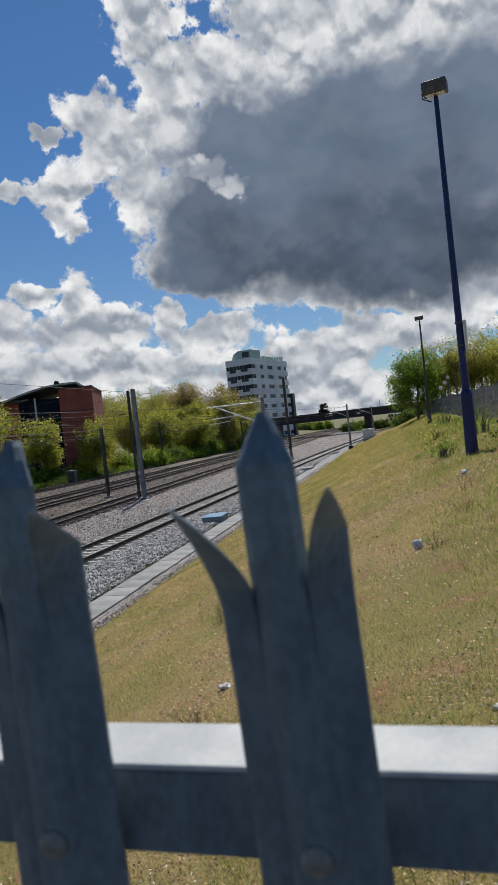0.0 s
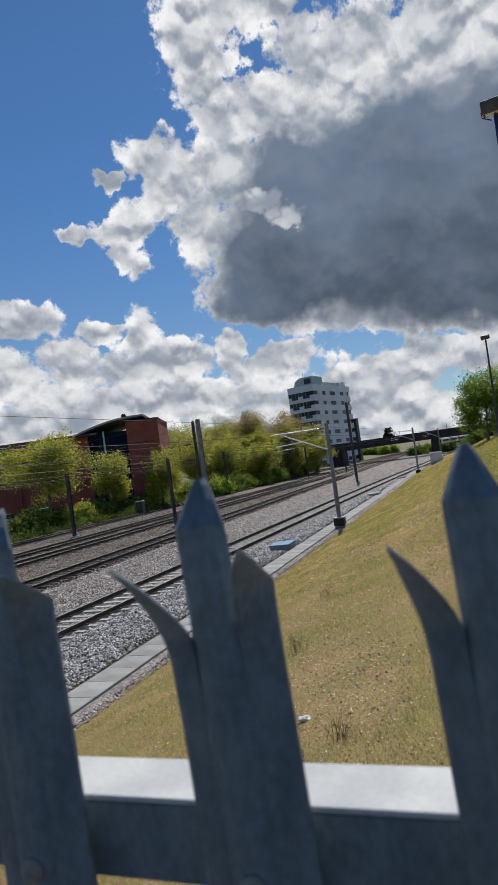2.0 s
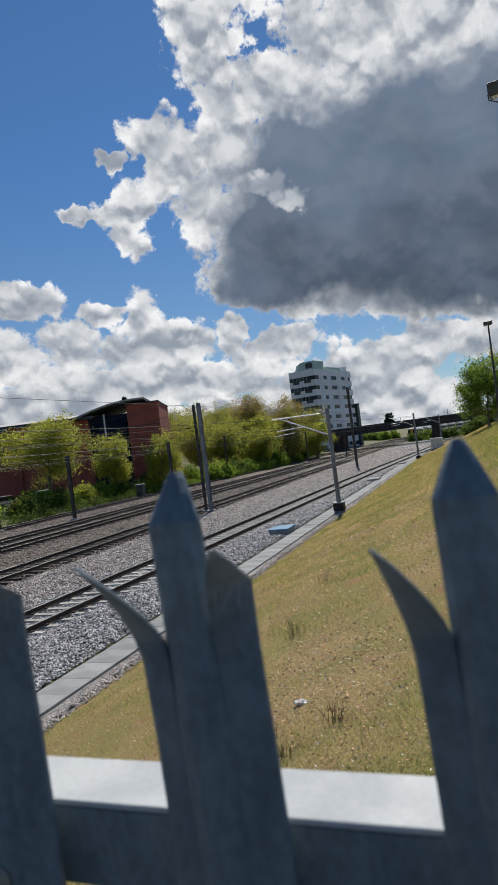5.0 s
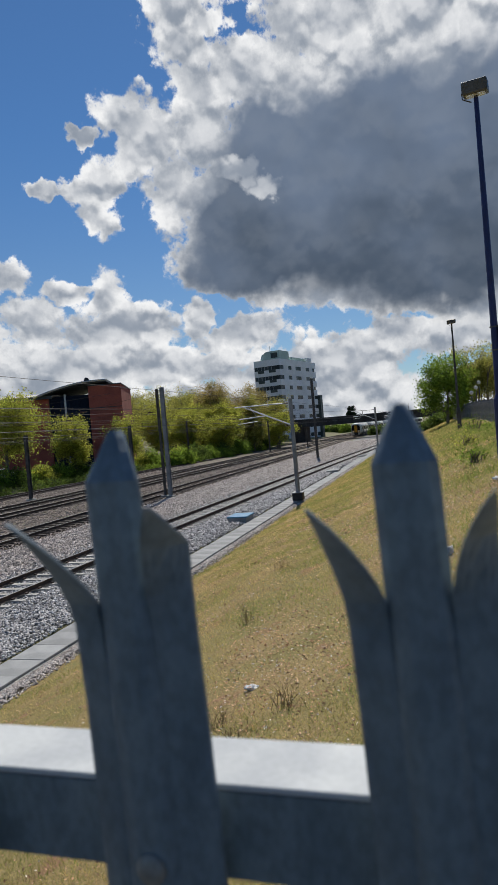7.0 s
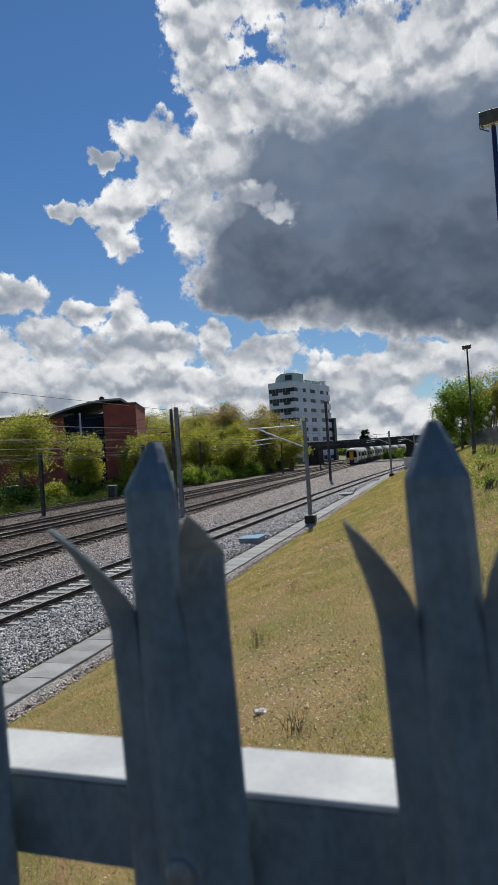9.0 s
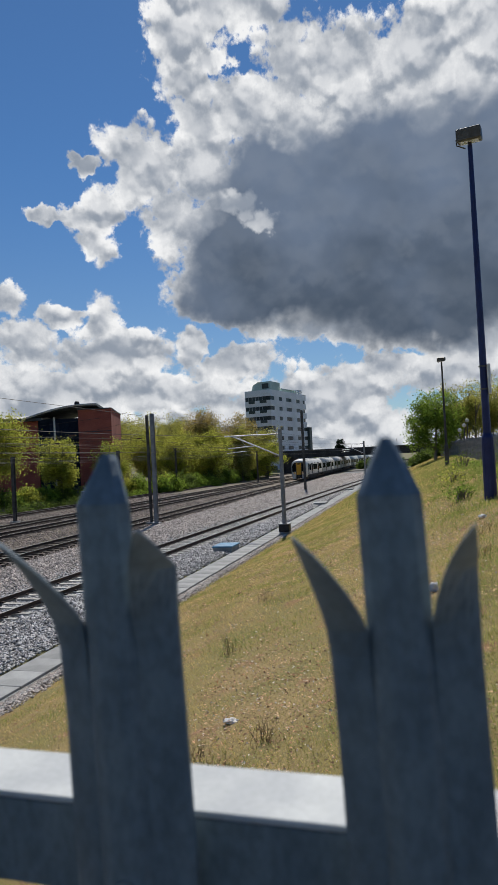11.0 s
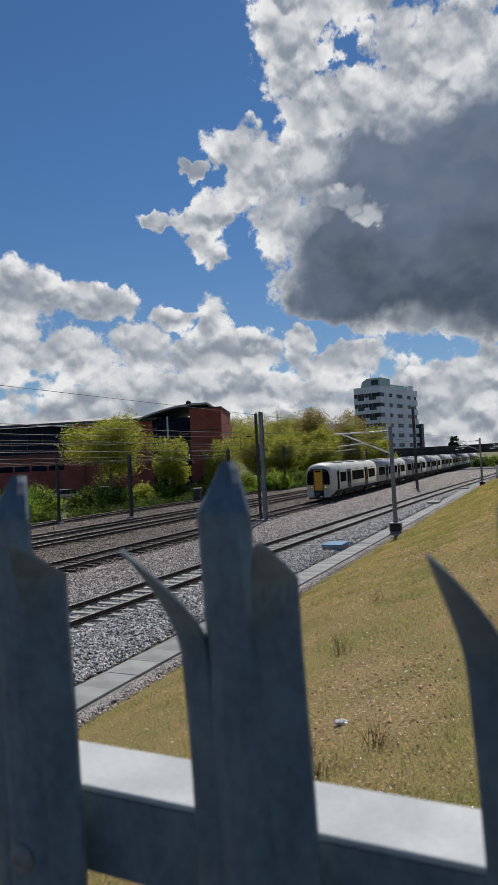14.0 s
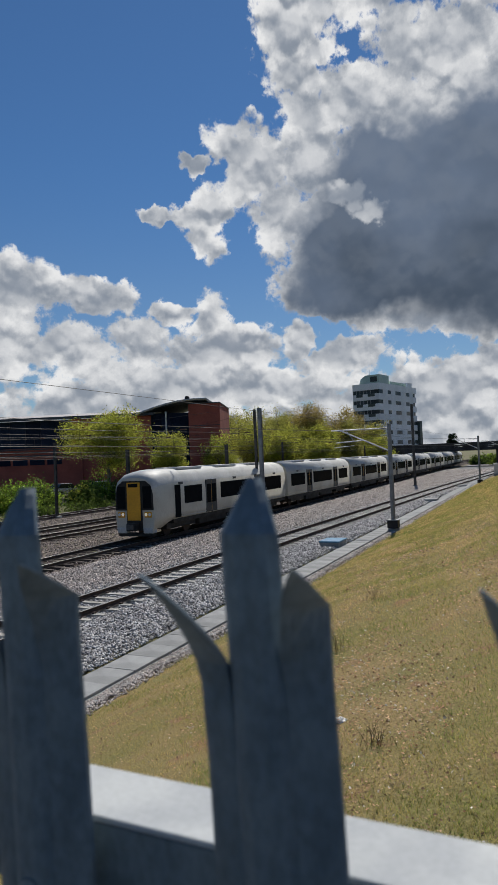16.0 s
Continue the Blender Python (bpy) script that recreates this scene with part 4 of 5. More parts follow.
def carriage(front):
    th = thing("train_carriage", pose(0, 0, 0), "cream electric train carriage with dark windows and grey doors", "train carriage", "carriages of the train")
    L = 19.9
    bm = bmesh.new()
    if front:
        shell(bm, [(0.0, 0.86, 0.42, -0.35), (0.12, 0.93, 0.26, -0.35), (0.45, 0.985, 0.1, -0.35), (1.3, 1.0, 0.0, -0.1), (1.8, 1.0, 0.0, 0.0), (L, 1.0, 0.0, 0.0)])
    else:
        shell(bm, [(0.12, 1.0, 0.0, 0.0), (L, 1.0, 0.0, 0.0)])
    part("body", bm, [TRAIN_WHITE, TRAIN_ROOF], th)
    wins = ((3.1, 5.3), (7.9, 13.1), (15.5, 18.9)) if front else ((1.0, 4.6), (7.0, 13.0), (15.5, 18.9))
    doors = ((5.8, 7.3), (13.6, 15.1)) if front else ((5.1, 6.6), (13.5, 15.0))
    for s in (-1, 1):
        for a, b in wins:
            part("window", boxm(min(s * 1.395, s * 1.408), max(s * 1.395, s * 1.408), a, b, 1.72, 2.74, bevel=0.004), TRAIN_GLASS, th)
        for a, b in doors:
            x0, x1 = sorted((s * 1.37, s * 1.412))
            d = part("door", boxm(x0, x1, a, b, 0.98, 2.98, bevel=0.01), TRAIN_DOOR, th)
            m = (a + b) / 2
            for p, q in ((a + 0.12, m - 0.06), (m + 0.06, b - 0.12)):
                x0, x1 = sorted((s * 1.413, s * 1.418))
                part("door_glass", boxm(x0, x1, p, q, 1.55, 2.7), TRAIN_GLASS, d)
            x0, x1 = sorted((s * 1.413, s * 1.419))
            part("edge_strip", boxm(x0, x1, m - 0.012, m + 0.012, 1.05, 2.9), TRAIN_YELLOW, d)
        x0, x1 = sorted((s * 1.398, s * 1.405))
        part("skirt_line", boxm(x0, x1, 2.2 if front else 0.3, L - 0.2, 1.02, 1.08), TRAIN_ROOF, th)
        for k in range(5):
            y = 2.5 + k * 3.7
            part("vent", boxm(*sorted((s * 1.345, s * 1.375)), y, y + 0.5, 2.86, 3.0), TRAIN_DOOR, th)
        if front:
            part("cab_door", boxm(*sorted((s * 1.385, s * 1.406)), 2.0, 2.65, 1.0, 2.85), TRAIN_GLASS, th, "dark cab side door glass")
    part("solebar", boxm(-1.34, 1.34, 1.9 if front else 0.2, L - 0.1, 0.7, 0.945, bevel=0.02), TRAIN_UNDER, th)
    part("equipment", boxm(-1.2, 1.2, 5.2, 9.0, 0.32, 0.93, bevel=0.04), TRAIN_UNDER, th)
    part("equipment", boxm(-1.25, 1.25, 9.4, 13.2, 0.38, 0.93, bevel=0.04), TRAIN_UNDER, th)
    for k in range(3):
        part("roof_pod", boxm(-0.75, 0.75, 3.5 + k * 5.2, 6.6 + k * 5.2, 3.7, 3.84, bevel=0.03), TRAIN_ROOF, th)
    part("gangway", boxm(-0.75, 0.75, L, L + 0.45, 0.95, 3.4, bevel=0.03), TRAIN_UNDER, th)
    for y in (3.1, 16.8):
        bogie = part("bogie", boxm(-1.15, 1.15, y - 1.7, y + 1.7, 0.4, 0.72, bevel=0.05), TRAIN_UNDER, th)
        for dy in (-1.15, 1.15):
            for s in (-1, 1):
                bm = bmesh.new()
                tube(bm, [(s * 0.69, y + dy, 0.42), (s * 0.82, y + dy, 0.42)], 0.42, 18)
                part("wheel", bm, RAIL, bogie)
    if front:
        th["label"] = "leading cream train carriage with yellow gangway door and dark cab windows"
        part("gangway_door", boxm(-0.42, 0.42, -0.10, 0.02, 1.05, 3.12, bevel=0.03), TRAIN_YELLOW, th, "yellow gangway door")
        part("door_surround", boxm(-0.5, 0.5, -0.05, 0.01, 0.5, 3.2, bevel=0.02), TRAIN_UNDER, th)
        bm = bmesh.new()
        prism(bm, [(-1.21, 1.6), (1.21, 1.6), (1.19, 2.5), (1.06, 2.95), (0.72, 3.2), (-0.72, 3.2), (-1.06, 2.95), (-1.19, 2.5)], -0.025, 0.06)
        part("front_mask", bm, TRAIN_UNDER, th, "black surround of the cab windows")
        for s in (-1, 1):
            part("windscreen", boxm(*sorted((s * 0.56, s * 1.1)), -0.045, 0.05, 1.7, 2.9, bevel=0.02), TRAIN_GLASS, th)
            lamp = part("lamp_cluster", boxm(*sorted((s * 0.62, s * 1.08)), -0.04, 0.05, 1.2, 1.52, bevel=0.04), TRAIN_YELLOW, th)
            for dx in (0.74, 0.97):
                bm = bmesh.new()
                tube(bm, [(s * dx, -0.055, 1.37), (s * dx, -0.03, 1.37)], 0.085, 14)
                part("headlight", bm, HEADLIGHT if dx < 0.9 else WHITE_PAINT, lamp)
            part("bumper", boxm(*sorted((s * 0.52, s * 1.15)), -0.04, 0.4, 0.35, 0.66, bevel=0.05), TRAIN_ROOF, th)
        part("coupler", boxm(-0.3, 0.3, -0.45, 0.2, 0.5, 0.92, bevel=0.05), TRAIN_UNDER, th)
        part("coupler_face", boxm(-0.2, 0.2, -0.5, -0.452, 0.58, 0.86, bevel=0.03), LAMP_GREY, th)
        part("plough", boxm(-1.1, 1.1, 0.0, 0.4, 0.18, 0.36, bevel=0.04), TRAIN_UNDER, th)
        part("destination_screen", boxm(-0.3, 0.3, -0.13, -0.102, 2.86, 3.05), TRAIN_GLASS, th)
    return th


CARS = [carriage(True)]
mid = carriage(False)
CARS.append(mid)
for k in range(6):
    CARS.append(copy_thing(mid, pose(0, 0, 0)))

# the train's nose along y, by seconds
NOSE = [(0, 352), (1, 327), (2, 303), (3, 279), (4, 256), (5, 234), (6, 212.5), (7, 191.5), (8, 171), (9, 152.5), (10, 133.5), (11, 115), (12, 97), (13, 79.8),
        (14, 63), (15, 46.3), (16, 30.3)]


# ---------------------------------------------------------------- loose stone, grass and litter
def tri_mesh(name, v, f, mat, label, category):
    data = bpy.data.meshes.new(name)
    data.vertices.add(len(v))
    data.vertices.foreach_set("co", np.asarray(v, dtype=np.float32).ravel())
    data.loops.add(f.size)
    data.loops.foreach_set("vertex_index", f.ravel().astype(np.int32))
    data.polygons.add(len(f))
    data.polygons.foreach_set("loop_start", np.arange(0, f.size, 3))
    data.update(calc_edges=True)
    ob = mesh_object(name, data, mat)
    return tagged(ob, label, category, kind="stuff")


OCTA = np.array([(1, 0, 0), (-1, 0, 0), (0, 1, 0), (0, -1, 0), (0, 0, 1), (0, 0, -1)], float)
OCTA_F = np.array([(0, 2, 4), (2, 1, 4), (1, 3, 4), (3, 0, 4), (2, 0, 5), (1, 2, 5), (3, 1, 5), (0, 3, 5)])


def stones(name, rng, xs, ys, zs, size, mat, label):
    n = len(xs)
    v = OCTA[None] * rng.uniform(0.5, 1.25, (n, 6, 1)) * (size * rng.uniform(0.6, 1.4, n))[:, None, None]
    ang = rng.uniform(0, 2 * math.pi, n)
    tip = rng.uniform(-0.8, 0.8, n)
    c, s, ct, st = np.cos(ang), np.sin(ang), np.cos(tip), np.sin(tip)
    x, y, z = v[..., 0], v[..., 1], v[..., 2] * 0.8
    y, z = y * ct[:, None] - z * st[:, None], y * st[:, None] + z * ct[:, None]
    x, y = x * c[:, None] - y * s[:, None], x * s[:, None] + y * c[:, None]
    v = np.stack([x + xs[:, None], y + ys[:, None], z + zs[:, None]], -1).reshape(-1, 3)
    f = (OCTA_F[None] + 6 * np.arange(n)[:, None, None]).reshape(-1, 3)
    return tri_mesh(name, v, f, mat, label, "ballast")


def log_y(rng, n, lo, hi):
    return np.exp(rng.uniform(math.log(lo), math.log(hi), n))


rng1 = np.random.default_rng(7)
n = 120000
ys = log_y(rng1, n, 8, 150)
c1 = np.array([line_1(y) for y in ys])
c2 = np.array([line_2(y) for y in ys])
xs = c2 + 1.9 + (np.maximum(c1 + 2.2, -9.1) - c2 - 1.9) * rng1.uniform(0, 1, n)
on_rail = (np.abs(np.abs(xs - c1) - 0.752) < 0.13) | ((np.abs(xs - c1) < 1.2) & (np.abs(((ys - 6.0) / 0.65) % 1 - 0.5) > 0.32))
keep = (~on_rail) & (xs < -8.98)
xs, ys, c1 = xs[keep], ys[keep], c1[keep]
drop = np.clip((xs + 9.4) / 0.4, 0, 1) * 0.08
STONE_TOP = -0.225 + 0.045 * np.clip((np.abs(xs - c1) - 1.3) / 0.3, 0, 1)
pink = xs < c1 - 1.5 + rng1.normal(0, 0.5, len(xs))
stones("loose_ballast", rng1, xs[~pink], ys[~pink], STONE_TOP[~pink] - drop[~pink], 0.034 + 0.0009 * ys[~pink], STONE, "loose pale grey ballast stones round the new track")
stones("loose_pink_ballast", rng1, xs[pink], ys[pink], STONE_TOP[pink] - drop[pink], 0.034 + 0.0009 * ys[pink], STONE_PINK, "loose pinkish ballast stones between the tracks")
n = 30000
ys = log_y(rng1, n, 16, 90)
xs = rng1.uniform(-37, -17.6, n)
keep = np.ones(n, bool)
for f in (line_2, line_3, line_4, line_5):
    c = np.array([f(y) for y in ys])
    keep &= (np.abs(np.abs(xs - c) - 0.752) > 0.13) & ((np.abs(xs - c) > 1.3) | (rng1.uniform(0, 1, n) < 0.2))
xs, ys = xs[keep], ys[keep]
stones("loose_old_ballast", rng1, xs, ys, np.full(len(xs), -0.205), 0.035 + 0.001 * ys, STONE_OLD, "loose brown ballast stones between the old tracks")
n = 11000
ys = log_y(rng1, n, 6, 70)
xs = -7.98 + rng1.uniform(0, 0.7, n) * rng1.uniform(0.05, 1, n)
stones("kerb_gravel", rng1, xs, ys, np.array([max(ground_z(x, y), -0.24) for x, y in zip(xs, ys)]) + 0.01, 0.026 + 0.0007 * ys, STONE_PINK, "stray pale gravel along the edge of the cable trough")


def blades(name, rng, xs, ys, height, width, mat, label, lean=0.5):
    n = len(xs)
    zs = np.array([ground_z(x, y) for x, y in zip(xs, ys)])
    a = rng.uniform(0, 2 * math.pi, n)
    h = height * rng.uniform(0.5, 1.4, n)
    w = width * rng.uniform(0.6, 1.3, n)
    dx, dy = np.cos(a) * w, np.sin(a) * w
    lx, ly = rng.normal(0, lean, n) * h, rng.normal(0, lean, n) * h
    base = np.stack([xs, ys, zs - 0.01], -1)
    o = np.zeros(n)
    v = np.stack([base + np.stack([-dx, -dy, o], -1), base + np.stack([dx, dy, o], -1), base + np.stack([lx, ly, h], -1)], 1).reshape(-1, 3)
    return tri_mesh(name, v, np.arange(3 * n).reshape(-1, 3), mat, label, "grass")


def slope_points(rng, n, lo, hi, x0=-7.6, x1=3.5):
    ys_ = log_y(rng, n, lo, hi)
    left, right = np.maximum(x0, -1.3 * ys_ - 0.8), np.minimum(x1, 0.3 * ys_ + 0.7)
    return left + (right - left) * rng.uniform(0, 1, n), ys_


def patchy(xs, ys, scale, cut, seed):
    return np.array([noise.noise((x * scale, y * scale, seed)) > cut for x, y in zip(xs, ys)])


def bare(xs, ys):
    """How far the turf is worn to soil and chips, 0 to 1."""
    worn = np.array([noise.noise((x * 0.8, y * 0.45, 31.0)) + 0.5 * noise.noise((x * 2.6, y * 1.6, 7.0)) for x, y in zip(xs, ys)])
    middle = np.exp(-((xs + 0.95) / 1.0) ** 2 - ((ys - 6.3) / 2.4) ** 2)
    return np.clip(worn * 1.3 + 0.85 * middle, 0, 1)


xs, ys = slope_points(rng1, 560000, 1.5, 90)
keep = rng1.uniform(0, 1, len(xs)) > 0.7 * bare(xs, ys)
xs, ys = xs[keep], ys[keep]
blades("dry_grass", rng1, xs, ys, 0.026 + 0.0013 * ys, 0.0011 + 0.00026 * ys, BLADE, "short straw-coloured dry grass on the embankment", 0.6)
xs, ys = slope_points(rng1, 260000, 1.5, 80)
crest_green = xs > -0.4 + 0.5 * np.sin(ys * 0.8) + rng1.uniform(-1.2, 1.4, len(xs))
keep = (patchy(xs, ys, 0.7, 0.03, 2.0) | crest_green | (patchy(xs, ys, 1.1, -0.12, 14.0) & (ys < 5.4))) & (rng1.uniform(0, 1, len(xs)) > bare(xs, ys))
xs, ys = xs[keep], ys[keep]
blades("green_grass", rng1, xs, ys, 0.032 + 0.0017 * ys, 0.0012 + 0.00028 * ys, BLADE_GREEN, "patchy green grass on the embankment", 0.6)
xs, ys = slope_points(rng1, 40000, 2.6, 45, 0.1, 3.8)
keep = patchy(xs, ys, 0.5, -0.15, 12.0) & (rng1.uniform(0, 1, len(xs)) < np.clip((xs + 0.3 + 0.5 * np.sin(ys)) / 2.6, 0.02, 1))
xs, ys = xs[keep], ys[keep]
blades("rank_grass", rng1, xs, ys, 0.06 + 0.0035 * ys, 0.0016 + 0.0004 * ys, BLADE_GREEN, "longer rank green grass along the top of the bank", 0.5)
# dry stalks standing above the turf
xs, ys = slope_points(rng1, 5000, 2.6, 40, -6.5, 3.0)
keep = patchy(xs, ys, 0.9, 0.1, 5.0)
xs, ys = xs[keep], ys[keep]
STALK = material("dead_stalk", (0.36, 0.27, 0.16), (0.26, 0.19, 0.11), rough=0.9, bump=0.0, island=0.4, trans=0.3)
blades("dead_stalks", rng1, xs, ys, 0.06 + 0.003 * ys, 0.0008 + 0.00012 * ys, STALK, "thin dead weed stalks standing in the grass", 0.25)


def flakes(name, rng, xs, ys, size, mat, label, lift=0.02):
    n = len(xs)
    zs = np.array([ground_z(x, y) for x, y in zip(xs, ys)]) + lift
    p = np.stack([xs, ys, zs + rng.uniform(0, 0.03, n)], -1)
    d = rng.normal(0, 1, (n, 3)) * (1, 1, 0.25)
    d /= np.linalg.norm(d, axis=1, keepdims=True)
    e = np.cross(d, np.array([0.0, 0.0, 1.0]) + rng.normal(0, 0.35, (n, 3)))
    e /= np.linalg.norm(e, axis=1, keepdims=True)
    s = (size * rng.uniform(0.4, 1.5, n))[:, None]
    v = np.stack([p - d * s, p + e * s * 0.5, p + d * s, p - e * s * 0.5 + (0, 0, 0.004)], 1).reshape(-1, 3)
    i = 4 * np.arange(n)
    f = np.concatenate([np.stack([i, i + 1, i + 2], -1), np.stack([i, i + 2, i + 3], -1)])
    return tri_mesh(name, v, f, mat, label, "litter")


DEAD_LEAF = material("dead_leaf", (0.46, 0.27, 0.155), (0.60, 0.43, 0.27), rough=0.8, scale=3, bump=0.0, island=0.65, space="World", trans=0.45)
xs, ys = slope_points(rng1, 90000, 1.6, 24, -6.5, 3.0)
keep = rng1.uniform(0, 1, len(xs)) < 0.12 + bare(xs, ys)
flakes("dead_leaves", rng1, xs[keep], ys[keep], 0.006 + 0.0012 * ys[keep], DEAD_LEAF, "brown dead leaves and bark chips strewn over the slope")
PALE_CHIP = material("pale_chip", (0.62, 0.58, 0.50), (0.5, 0.44, 0.36), rough=0.7, bump=0.0, island=0.4)
xs, ys = slope_points(rng1, 16000, 1.6, 20, -4.5, 3.2)
keep = rng1.uniform(0, 1, len(xs)) < 0.06 + 0.8 * bare(xs, ys) + 0.2 * (xs > 0)
flakes("pale_chips", rng1, xs[keep], ys[keep], 0.006 + 0.0009 * ys[keep], PALE_CHIP, "pale bleached chips and scraps in the grass")
PLASTIC = material("white_plastic", (0.75, 0.76, 0.77), (0.62, 0.63, 0.64), rough=0.4, scale=12, fine=60, bump=0.3, dist=0.004, spread=0.15, trans=0.2)


def litter(x, y, s, seed, label, flat=0.5):
    s *= 0.75
    rng = np.random.default_rng(seed)
    bm = bmesh.new()
    bmesh.ops.create_icosphere(bm, subdivisions=3, radius=1.0)
    for v in bm.verts:
        k = 1 + 0.55 * noise.noise(v.co * 1.8 + Vector((seed, 0, 0))) + 0.25 * noise.noise(v.co * 5 + Vector((0, seed, 0)))
        v.co = Vector((v.co.x * k, v.co.y * k * 0.7, max(v.co.z * k, -0.3) * flat)) * s
    ob = part("plastic_scrap", bm, PLASTIC, soft=True)
    ob.matrix_basis = pose(x, y, ground_z(x, y) + s * flat * 0.35, 0, 0, rng.uniform(0, 360))
    return tagged(ob, label, "litter", "scraps of litter")


litter(-1.66, 5.3, 0.085, 1, "crumpled white plastic scrap lying in dry grass", 0.35)
litter(0.045, 7.95, 0.11, 2, "crumpled white plastic bag lying on the slope", 0.9)
litter(-0.62, 3.1, 0.07, 3, "crumpled white plastic scrap lying in dry grass", 0.4)
litter(0.36, 3.3, 0.04, 4, "small white plastic scrap lying in the grass", 0.5)
litter(1.0, 12.5, 0.13, 5, "crumpled white plastic scrap lying in dry grass", 0.4)


# ---------------------------------------------------------------- trees and shrubs
BARK = material("bark", (0.20, 0.17, 0.13), (0.13, 0.11, 0.085), rough=0.9, scale=3, fine=20, bump=0.4)


def leaf_mat(name, a, b):
    return material(name, a, b, rough=0.6, scale=0.5, fine=4, bump=0.0, island=0.55, space="World", trans=0.6, spec=0.15)


LEAF_LIME = leaf_mat("lime_spring_leaf", (0.50, 0.49, 0.09), (0.37, 0.40, 0.065))
LEAF_YELLOW = leaf_mat("yellow_green_leaf", (0.45, 0.42, 0.105), (0.33, 0.33, 0.08))
LEAF_GREEN = leaf_mat("fresh_green_leaf", (0.26, 0.36, 0.05), (0.17, 0.26, 0.035))
LEAF_RUST = leaf_mat("russet_bud", (0.38, 0.28, 0.10), (0.34, 0.29, 0.085))
LEAF_DARK = leaf_mat("dark_green_leaf", (0.13, 0.19, 0.035), (0.09, 0.13, 0.03))
LEAF_CONIFER = leaf_mat("conifer_needles", (0.02, 0.04, 0.02), (0.012, 0.025, 0.012))


def leaf_cloud(rng, centres, per, spread, size):
    """Small bent leaf quads scattered round clump centres."""
    c = np.repeat(np.asarray(centres), per, axis=0)
    n = len(c)
    p = c + rng.normal(0, 1, (n, 3)) * spread
    d = rng.normal(0, 1, (n, 3))
    d /= np.linalg.norm(d, axis=1, keepdims=True)
    e = np.cross(d, rng.normal(0, 1, (n, 3)))
    e /= np.linalg.norm(e, axis=1, keepdims=True)
    s = size * rng.uniform(0.6, 1.4, (n, 1))
    v = np.stack([p - d * s, p + e * s * 0.55, p + d * s, p - e * s * 0.55], 1).reshape(-1, 3)
    f = np.arange(4 * n).reshape(-1, 4)
    return v, f


def leaf_mesh(name, v, f, mat, parent):
    data = bpy.data.meshes.new(name)
    data.vertices.add(len(v))
    data.vertices.foreach_set("co", v.ravel())
    data.loops.add(f.size)
    data.loops.foreach_set("vertex_index", f.ravel())
    data.polygons.add(len(f))
    data.polygons.foreach_set("loop_start", np.arange(0, f.size, 4))
    data.update(calc_edges=True)
    return mesh_object(name, data, mat, parent)


def tree(x, y, top, half, mat, label, seed, bole=0.3, clumps=170, per=42, leaf=0.11, fill=0.45, stems=1, z=None, upright=False):
    rng = np.random.default_rng(seed)
    z0 = ground_z(x, y) if z is None else z
    h = top - z0
    th = thing("tree", pose(x, y, z0), label, "tree")
    bm = bmesh.new()
    cz, rz = h * (0.5 + bole / 2), h * (0.5 - bole / 2)
    tips = []
    for s in range(stems):
        off = rng.normal(0, half * 0.3, 2) if stems > 1 else np.zeros(2)
        lean = rng.normal(0, 0.04 * h, 2)
        r0 = 0.016 * h / math.sqrt(stems) + 0.05
        pts = [(off[0] + lean[0] * f + rng.normal(0, 0.03), off[1] + lean[1] * f + rng.normal(0, 0.03), h * 0.88 * f - 0.15 * (f == 0)) for f in np.linspace(0, 1, 7)]
        tube(bm, pts, [r0 * (1 - 0.9 * f) + 0.012 for f in np.linspace(0, 1, 7)], 7)
        for k in range(14 if stems == 1 else 6):
            f = rng.uniform(bole * 0.9, 0.85)
            i = min(int(f * 6), 5)
            a = Vector(pts[i]).lerp(Vector(pts[i + 1]), f * 6 - i)
            ang = rng.uniform(0, 2 * math.pi)
            reach = half * rng.uniform(0.55, 0.95) * math.sqrt(max(0.1, 1 - ((a.z - cz) / rz) ** 2))
            rise = reach * (rng.uniform(0.7, 1.6) if upright else rng.uniform(0.25, 0.9))
            b = a + Vector((math.cos(ang) * reach, math.sin(ang) * reach, rise))
            mid_ = a.lerp(b, 0.5) + Vector((rng.normal(0, 0.1), rng.normal(0, 0.1), 0.12 * reach))
            tube(bm, [a, mid_, b], [0.05 + 0.006 * h, 0.035, 0.012], 5)
            tips += [b, mid_]
            for q in range(4):
                g = a.lerp(b, rng.uniform(0.3, 1.0))
                tw = g + Vector((rng.normal(0, 0.35), rng.normal(0, 0.35), rng.uniform(0.2, 1.0))) * half * 0.3
                tube(bm, [g, tw], [0.018, 0.006], 4)
                tips.append(tw)
    part("trunk", bm, BARK, th)
    # the crown is a heap of uneven boughs
    boughs = []
    for k in range(20):
        p = rng.normal(0, 1, 3)
        p *= rng.uniform(0.3, 0.82) / np.linalg.norm(p)
        boughs.append((p * np.array([half, half, rz]) + np.array([0, 0, cz]), rng.uniform(0.16, 0.4)))
    cs = []
    while len(cs) < clumps * 1.6:
        c, r = boughs[rng.integers(len(boughs))]
        p = rng.normal(0, 1, 3)
        p *= rng.uniform(fill, 1.05) / np.linalg.norm(p)
        q = c + p * r * np.array([half, half, rz * 0.85])
        if q[2] > h * bole * 0.6:
            cs.append(q)
    cs += [np.array(t_) for t_ in tips[::2]]
    v, f = leaf_cloud(rng, cs, int(per * 1.6), half * 0.085 + 0.09, leaf * 0.85)
    leaf_mesh("crown", v, f, mat, th)
    return th


